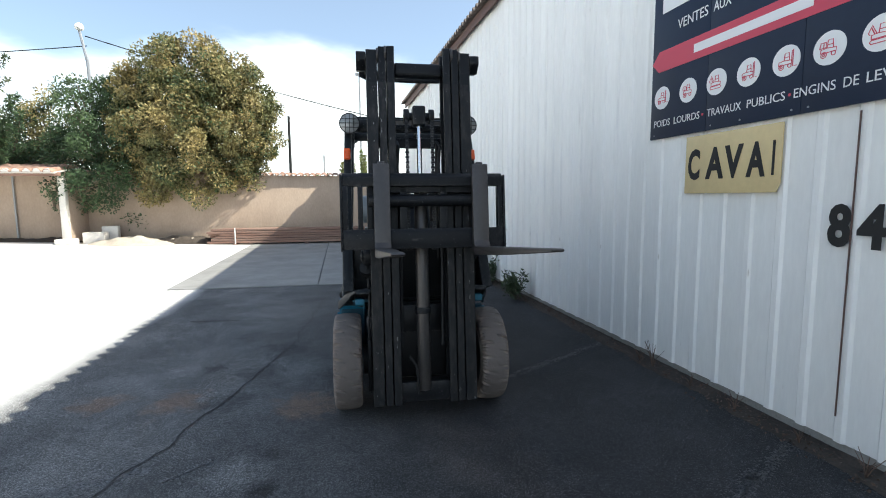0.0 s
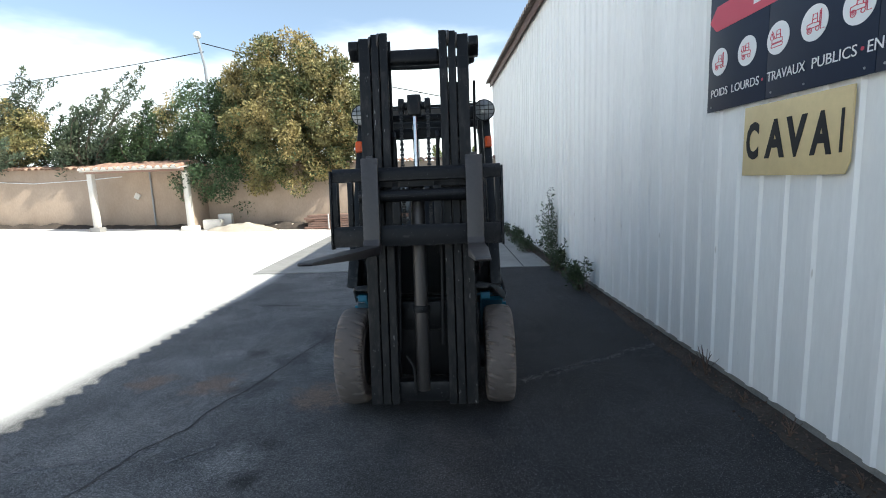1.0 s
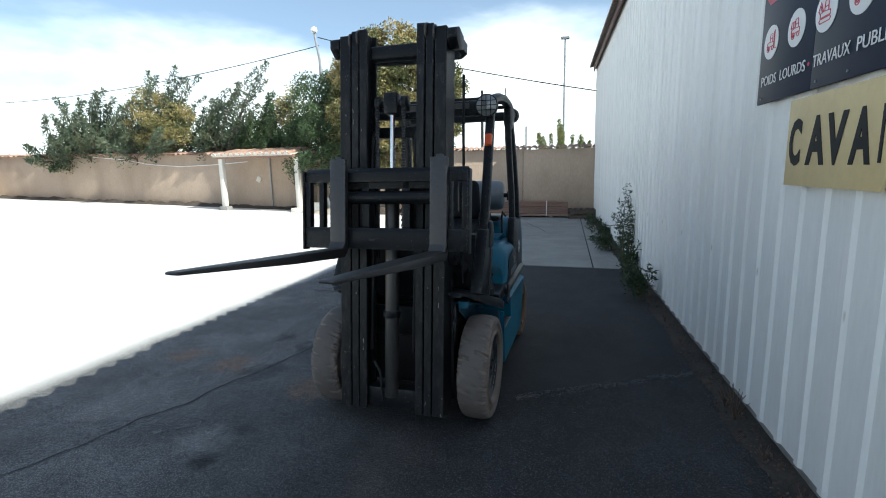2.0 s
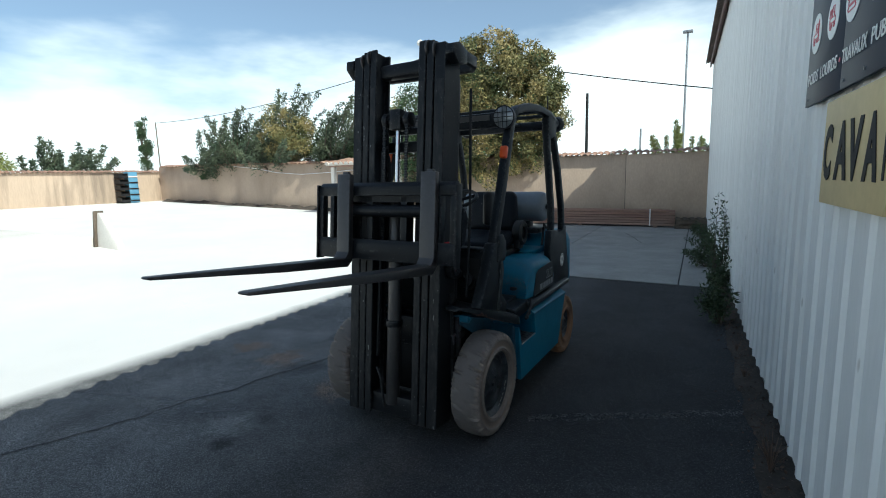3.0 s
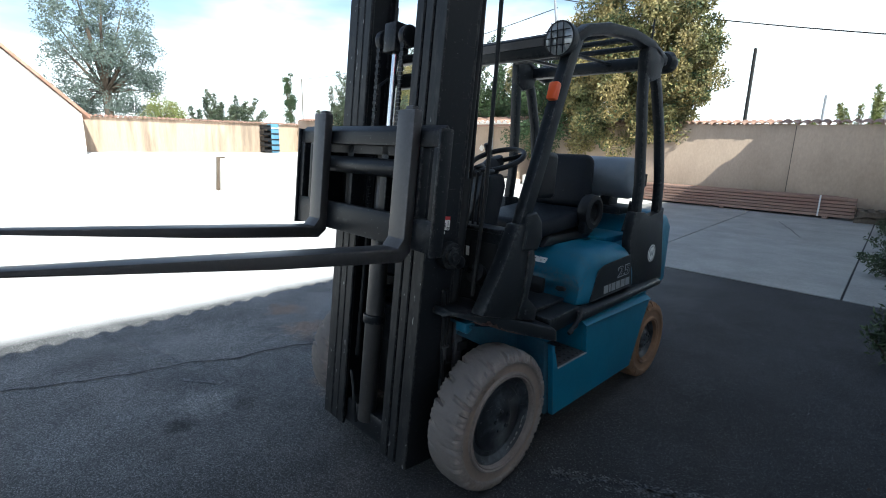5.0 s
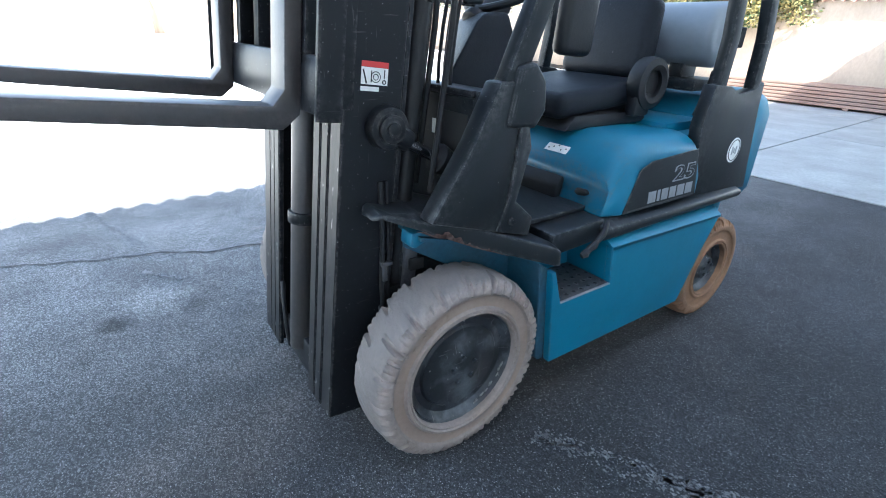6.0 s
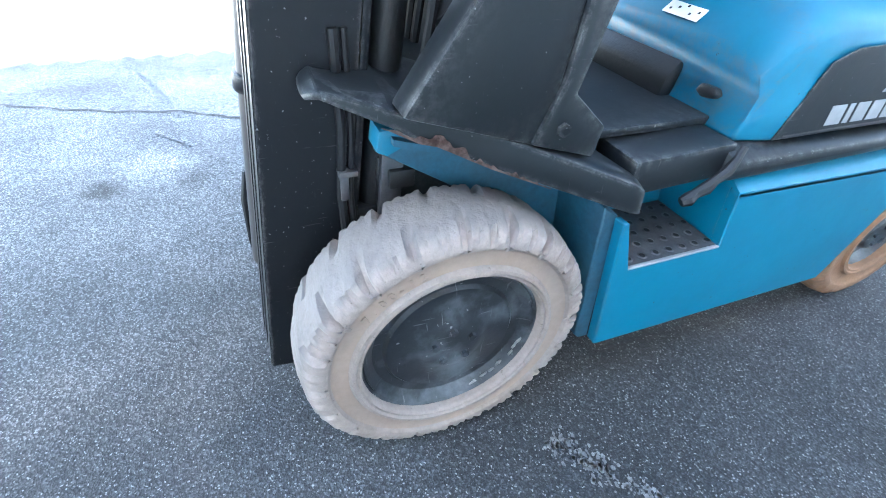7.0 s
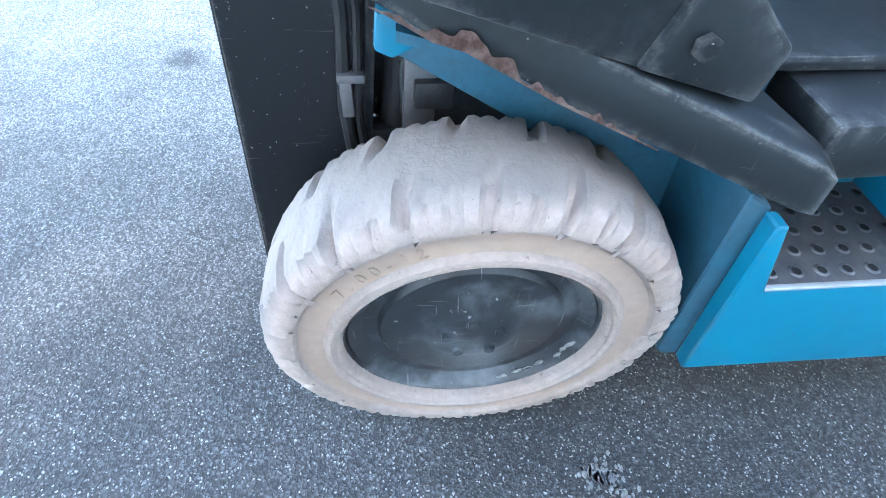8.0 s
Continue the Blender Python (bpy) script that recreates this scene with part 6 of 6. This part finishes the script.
both("grip", lambda: tube([(0.40, 1.42, 1.12), (0.37, 1.43, 1.16), (0.36, 1.44, 1.10), (0.38, 1.34, 0.99)], 0.010, 8), BLACK)


def roof_rail():
    return bar([(0.445, 0.50, 1.965), (0.442, 0.60, 2.020), (0.442, 0.80, 2.060), (0.442, 1.05, 2.075), (0.442, 1.30, 2.055), (0.442, 1.50, 1.99)], 0.060, 0.055, 0.014)


both("roof_rail", roof_rail, DARK, "dark curved roof rail")
part("roof_crossbar", box(-0.43, 0.43, 0.49, 0.55, 1.905, 2.005, 0.014), DARK, truck)
part("roof_crossbar", box(-0.43, 0.43, 1.40, 1.48, 1.95, 2.02, 0.01), DARK, truck)
for k in range(5):
    y = 0.64 + 0.14 * k
    part("roof_slat", box(-0.43, 0.43, y, y + 0.035, 2.02 + 0.03 * math.sin(k * 0.75), 2.045 + 0.03 * math.sin(k * 0.75), 0.006), DARK, truck)
for x in (-0.15, 0.15):
    part("roof_slat", box(x - 0.015, x + 0.015, 0.53, 1.42, 1.99, 2.005, 0.004), DARK, truck)
part("data_plate", box(-0.30, 0.30, 0.483, 0.488, 1.955, 1.99), FORK, truck)


def headlamp(s):
    h = part("headlamp", moved(lathe([(0.0, 0.05), (0.05, 0.045), (0.072, 0.01), (0.075, -0.03), (0.068, -0.032)], 28, "z", False), pose(0.438 * s, 0.43, 1.955, -90, 0, 0)), BLACK, truck, "round work lamp with wire guard")
    part("lens", moved(lathe([(0.0, -0.042), (0.035, -0.040), (0.068, -0.030)], 28, "z", False), pose(0.438 * s, 0.43, 1.955, -90, 0, 0)), LENS, h, "clear ribbed lens")
    wires = []
    for o in (-0.03, 0.0, 0.03):
        l = math.sqrt(0.07 ** 2 - o * o)
        wires += [tube([(o, -0.045, -l), (o, -0.05, l)], 0.0025, 5), tube([(-l, -0.048, o), (l, -0.048, o)], 0.0025, 5)]
    part("guard_wires", moved(join(*wires), pose(0.438 * s, 0.43, 1.955)), BLACK, h)
    part("lamp_bracket", bar([(0.438 * s, 0.46, 1.955), (0.40 * s, 0.50, 1.97)], 0.04, 0.03, 0.004), BLACK, h)


headlamp(1)
headlamp(-1)
both("turn_signal", lambda: moved(box(-0.024, 0.024, -0.02, 0.015, -0.04, 0.04, 0.010), pose(0.460, 0.355, 1.73, -18)), ORANGE, "orange turn signal")
both("rear_lamp", lambda: moved(lathe([(0.0, -0.05), (0.05, -0.05), (0.065, -0.01), (0.05, 0.05), (0.0, 0.06)], 20, "z", False), pose(0.43, 1.58, 2.00, -90, 0, 0)), BLACK, "black rear work lamp")
part("antenna", rod((0.40, 1.40, 2.03), (0.40, 1.42, 2.22), 0.005, 6), BLACK, truck)

# tilt cylinders
both("tilt_cylinder", lambda: rod((0.345, 0.06, 0.920), (0.345, 0.30, 0.79), 0.036, 18, None, 0.005), BLACK, "black tilt cylinder")
both("tilt_boot", lambda: join(*[rod((0.345, 0.01 + 0.018 * k, 0.948 - 0.0098 * k), (0.345, 0.026 + 0.018 * k, 0.939 - 0.0098 * k), 0.046 - 0.004 * (k % 2), 18, None, 0.003) for k in range(4)]), BLACK, "ribbed black seal")
both("tilt_rod", lambda: rod((0.345, -0.09, 1.003), (0.345, 0.02, 0.943), 0.017, 14), CHROME, "bright tilt rod")
both("tilt_eye", lambda: join(rod((0.29, -0.148, 1.046), (0.362, -0.148, 1.046), 0.066, 26, 0.056, 0.006), rod((0.36, -0.148, 1.046), (0.376, -0.148, 1.046), 0.038, 20, None, 0.004), rod((0.374, -0.148, 1.046), (0.384, -0.148, 1.046), 0.020, 14, None, 0.003), rod((0.345, -0.13, 1.032), (0.345, -0.085, 1.004), 0.030, 16, None, 0.004)), MAST, "greasy mast pivot eye")
both("mast_trunnion", lambda: join(box(0.28, 0.32, -0.185, -0.02, 0.25, 0.42, 0.01), rod((0.25, -0.08, 0.33), (0.34, -0.08, 0.33), 0.06, 16)), BLACK)

# bonnet, seat, tank, counterweight
def bonnet():
    """The engine cover: a rounded blue box, narrower on top, its front leaning back."""
    bm = bmesh.new()
    sec = [(0.655, 0.505, 0.690, 0.860, 0.08), (0.715, 0.528, 0.690, 0.935, 0.07), (0.785, 0.530, 0.690, 0.958, 0.07), (1.00, 0.530, 0.690, 0.955, 0.08), (1.23, 0.526, 0.690, 0.945, 0.09)]
    rings = []
    for y, hx, z0, z1, r in sec:
        ring = []
        half = [(hx, z0), (hx + 0.0, z0 + 0.5 * (z1 - r - z0))]
        for k in range(7):
            t = math.pi / 2 * k / 6
            half.append((hx - 0.012 - r * 1.3 + r * 1.3 * math.cos(t), z1 - r + r * math.sin(t)))
        pts = half + [(-x, z) for x, z in reversed(half)]
        ring = [bm.verts.new((x, y - (0.03 if (z < 0.76 and y < 0.68) else 0) - (0.28 * max(0.0, z - 0.74) if y > 1.2 else 0), z)) for x, z in pts]
        rings.append(ring)
    n = len(rings[0])
    for a, b in zip(rings, rings[1:]):
        for k in range(n):
            bm.faces.new((a[k], a[(k + 1) % n], b[(k + 1) % n], b[k]))
    bm.faces.new(rings[0][::-1])
    bm.faces.new(rings[-1])
    bmesh.ops.recalc_face_normals(bm, faces=bm.faces[:])
    return bevel(bm, 0.012, 3, 50)


hood = part("bonnet", bonnet(), BLUE, truck, "glossy blue engine bonnet", smooth=50)
both("bonnet_badge_panel", lambda: prism([(0.712, 0.696), (1.205, 0.696), (1.150, 0.895), (0.840, 0.880), (0.778, 0.856)], "x", 0.5285, 0.5325, 0.001, 1), DARK, "dark panel on the bonnet side")
SIDE = lambda y, z: Matrix(((0, 0, 1, 0.5332), (1, 0, 0, y), (0, 1, 0, z), (0, 0, 0, 1)))
part("capacity_figure", letters("25", 0.086, SIDE(1.005, 0.782), 0.0006, 0.150, 0.003), GALV, truck, "grey capacity figures")
part("figure_inlay", letters("25", 0.080, SIDE(1.0100, 0.7850) @ pose(0, 0, 0.0008), 0.0006, 0.140), DARK, truck)
BLOCKS = (0.050, 0.018, 0.044, 0.044, 0.050, 0.050)
for k, w in enumerate(BLOCKS):
    y0 = 0.862 + sum(BLOCKS[:k]) + 0.010 * k
    part("maker_block", prism([(y0, 0.714), (y0 - 0.006, 0.760), (y0 + w - 0.006, 0.760), (y0 + w, 0.714)], "x", 0.5328, 0.5336), GALV, truck, "pale maker lettering block")
part("trim_line", box(0.5325, 0.5336, 0.74, 1.19, 0.701, 0.705), FORK, truck)
part("latch_handle", moved(prism([(-0.028, -0.008), (-0.006, -0.017), (0.022, -0.011), (0.030, 0.0), (0.018, 0.011), (-0.02, 0.010)], "y", -0.020, 0.004, 0.005), pose(0.415, 0.622, 0.768, -10)), BLACK, truck, "black bonnet catch")
part("bonnet_label", moved(box(-0.055, 0.055, -0.0015, 0.0, -0.02, 0.02), pose(0.225, 0.672, 0.884, -50)), WHITE, truck, "worn white label")
label_bars = []
for k in range(5):
    label_bars.append(box(-0.042 + 0.02 * k, -0.036 + 0.02 * k, -0.0022, -0.0016, -0.010 + 0.009 * (k % 3), -0.004 + 0.009 * (k % 3)))
part("label_print", moved(join(*label_bars), pose(0.225, 0.672, 0.884, -50)), DARK, truck)
part("heel_pad", prism([(0.597, 0.705), (0.640, 0.705), (0.652, 0.785), (0.635, 0.798), (0.605, 0.76)], "x", -0.30, 0.30, 0.01), BLACK, truck)
part("cable_end", tube([(0.560, 0.478, 0.600), (0.563, 0.492, 0.606), (0.560, 0.510, 0.615), (0.564, 0.530, 0.628), (0.560, 0.552, 0.640), (0.560, 0.575, 0.655), (0.552, 0.600, 0.676), (0.545, 0.615, 0.700)], [0.010, 0.015, 0.011, 0.014, 0.010, 0.013, 0.009, 0.008], 8), BLACK, truck)
part("seat_base", join(prism([(0.66, 0.952), (1.17, 0.958), (1.15, 1.005), (0.71, 1.005)], "x", -0.24, 0.26, 0.008), box(-0.2, 0.2, 0.72, 1.12, 0.99, 1.03, 0.01)), BLACK, truck)
part("seat_cushion", moved(box(-0.25, 0.25, -0.26, 0.27, -0.05, 0.05, 0.042, 4), pose(0, 0.89, 1.06, 5)), VINYL, truck, "dusty dark vinyl seat cushion", smooth=60)
bk = box(-0.235, 0.235, -0.055, 0.055, -0.17, 0.165, 0.0)
for v in bk.verts:
    if v.co.z > 0:
        v.co.x *= 0.84
part("backrest", moved(bevel(bk, 0.05, 4), pose(0, 1.20, 1.285, -12)), VINYL, truck, "dusty dark vinyl backrest", smooth=60)
part("armrest", moved(box(-0.035, 0.035, -0.085, 0.085, -0.12, 0.13, 0.03, 3), pose(0.20, 0.71, 1.335, -4)), BLACK, truck, "black flipped-up armrest", smooth=60)
part("hip_guard", join(moved(lathe([(0.055, -0.03), (0.055, 0.03), (0.075, 0.04), (0.10, 0.03), (0.105, 0.0), (0.10, -0.03), (0.075, -0.04)], 28), pose(0.275, 1.11, 1.115)), rod((0.262, 1.11, 1.115), (0.288, 1.11, 1.115), 0.056, 20), box(0.25, 0.30, 1.02, 1.12, 0.99, 1.08, 0.01)), BLACK, truck, "black round hip guard")
tank = part("gas_tank", rod((-0.38, 1.47, 1.305), (0.375, 1.47, 1.305), 0.130, 36, None, 0.04), TANK, truck, "grey gas cylinder lying across the truck", smooth=60)
part("tank_valve", join(rod((0.365, 1.47, 1.305), (0.43, 1.47, 1.305), 0.02, 12), box(0.405, 0.435, 1.45, 1.49, 1.26, 1.34, 0.006)), BLACK, truck)
part("tank_cradle", join(box(-0.34, 0.34, 1.36, 1.58, 1.08, 1.13, 0.012), box(-0.24, -0.17, 1.41, 1.53, 1.12, 1.19, 0.01), box(0.17, 0.24, 1.41, 1.53, 1.12, 1.19, 0.01)), DARK, truck)


def counterweight():
    """The cast rear weight: wide rounded block, undercut over the rear wheels."""
    sec = [(1.40, 0.44, 0.62, 0.975), (1.52, 0.445, 0.605, 1.04), (1.62, 0.505, 0.595, 1.085), (1.78, 0.500, 0.575, 1.085), (1.90, 0.455, 0.555, 1.04), (1.97, 0.36, 0.54, 0.96)]
    bm = bmesh.new()
    rings = []
    for y, hx, z0, z1 in sec:
        half = [(hx - 0.03, z0), (hx, z0 + 0.06), (hx, z1 - 0.10), (hx - 0.03, z1 - 0.03), (hx - 0.10, z1)]
        rings.append([bm.verts.new((x, y, z)) for x, z in half + [(-x, z) for x, z in reversed(half)]])
    n = len(rings[0])
    for a, b in zip(rings, rings[1:]):
        for k in range(n):
            bm.faces.new((a[k], a[(k + 1) % n], b[(k + 1) % n], b[k]))
    bm.faces.new(rings[0][::-1])
    bm.faces.new(rings[-1])
    bmesh.ops.recalc_face_normals(bm, faces=bm.faces[:])
    return bevel(bm, 0.02, 3, 40)


part("counterweight", counterweight(), BLUE, truck, "blue cast counterweight", smooth=60)
part("lower_weight", box(-0.34, 0.34, 1.82, 1.95, 0.30, 0.60, 0.03), BLUE, truck)
part("rear_cover", join(box(-0.38, 0.38, 1.14, 1.50, 0.915, 0.970, 0.02), box(-0.445, 0.445, 1.14, 1.50, 0.66, 0.93, 0.01)), BLUE, truck, "blue cover behind the seat")
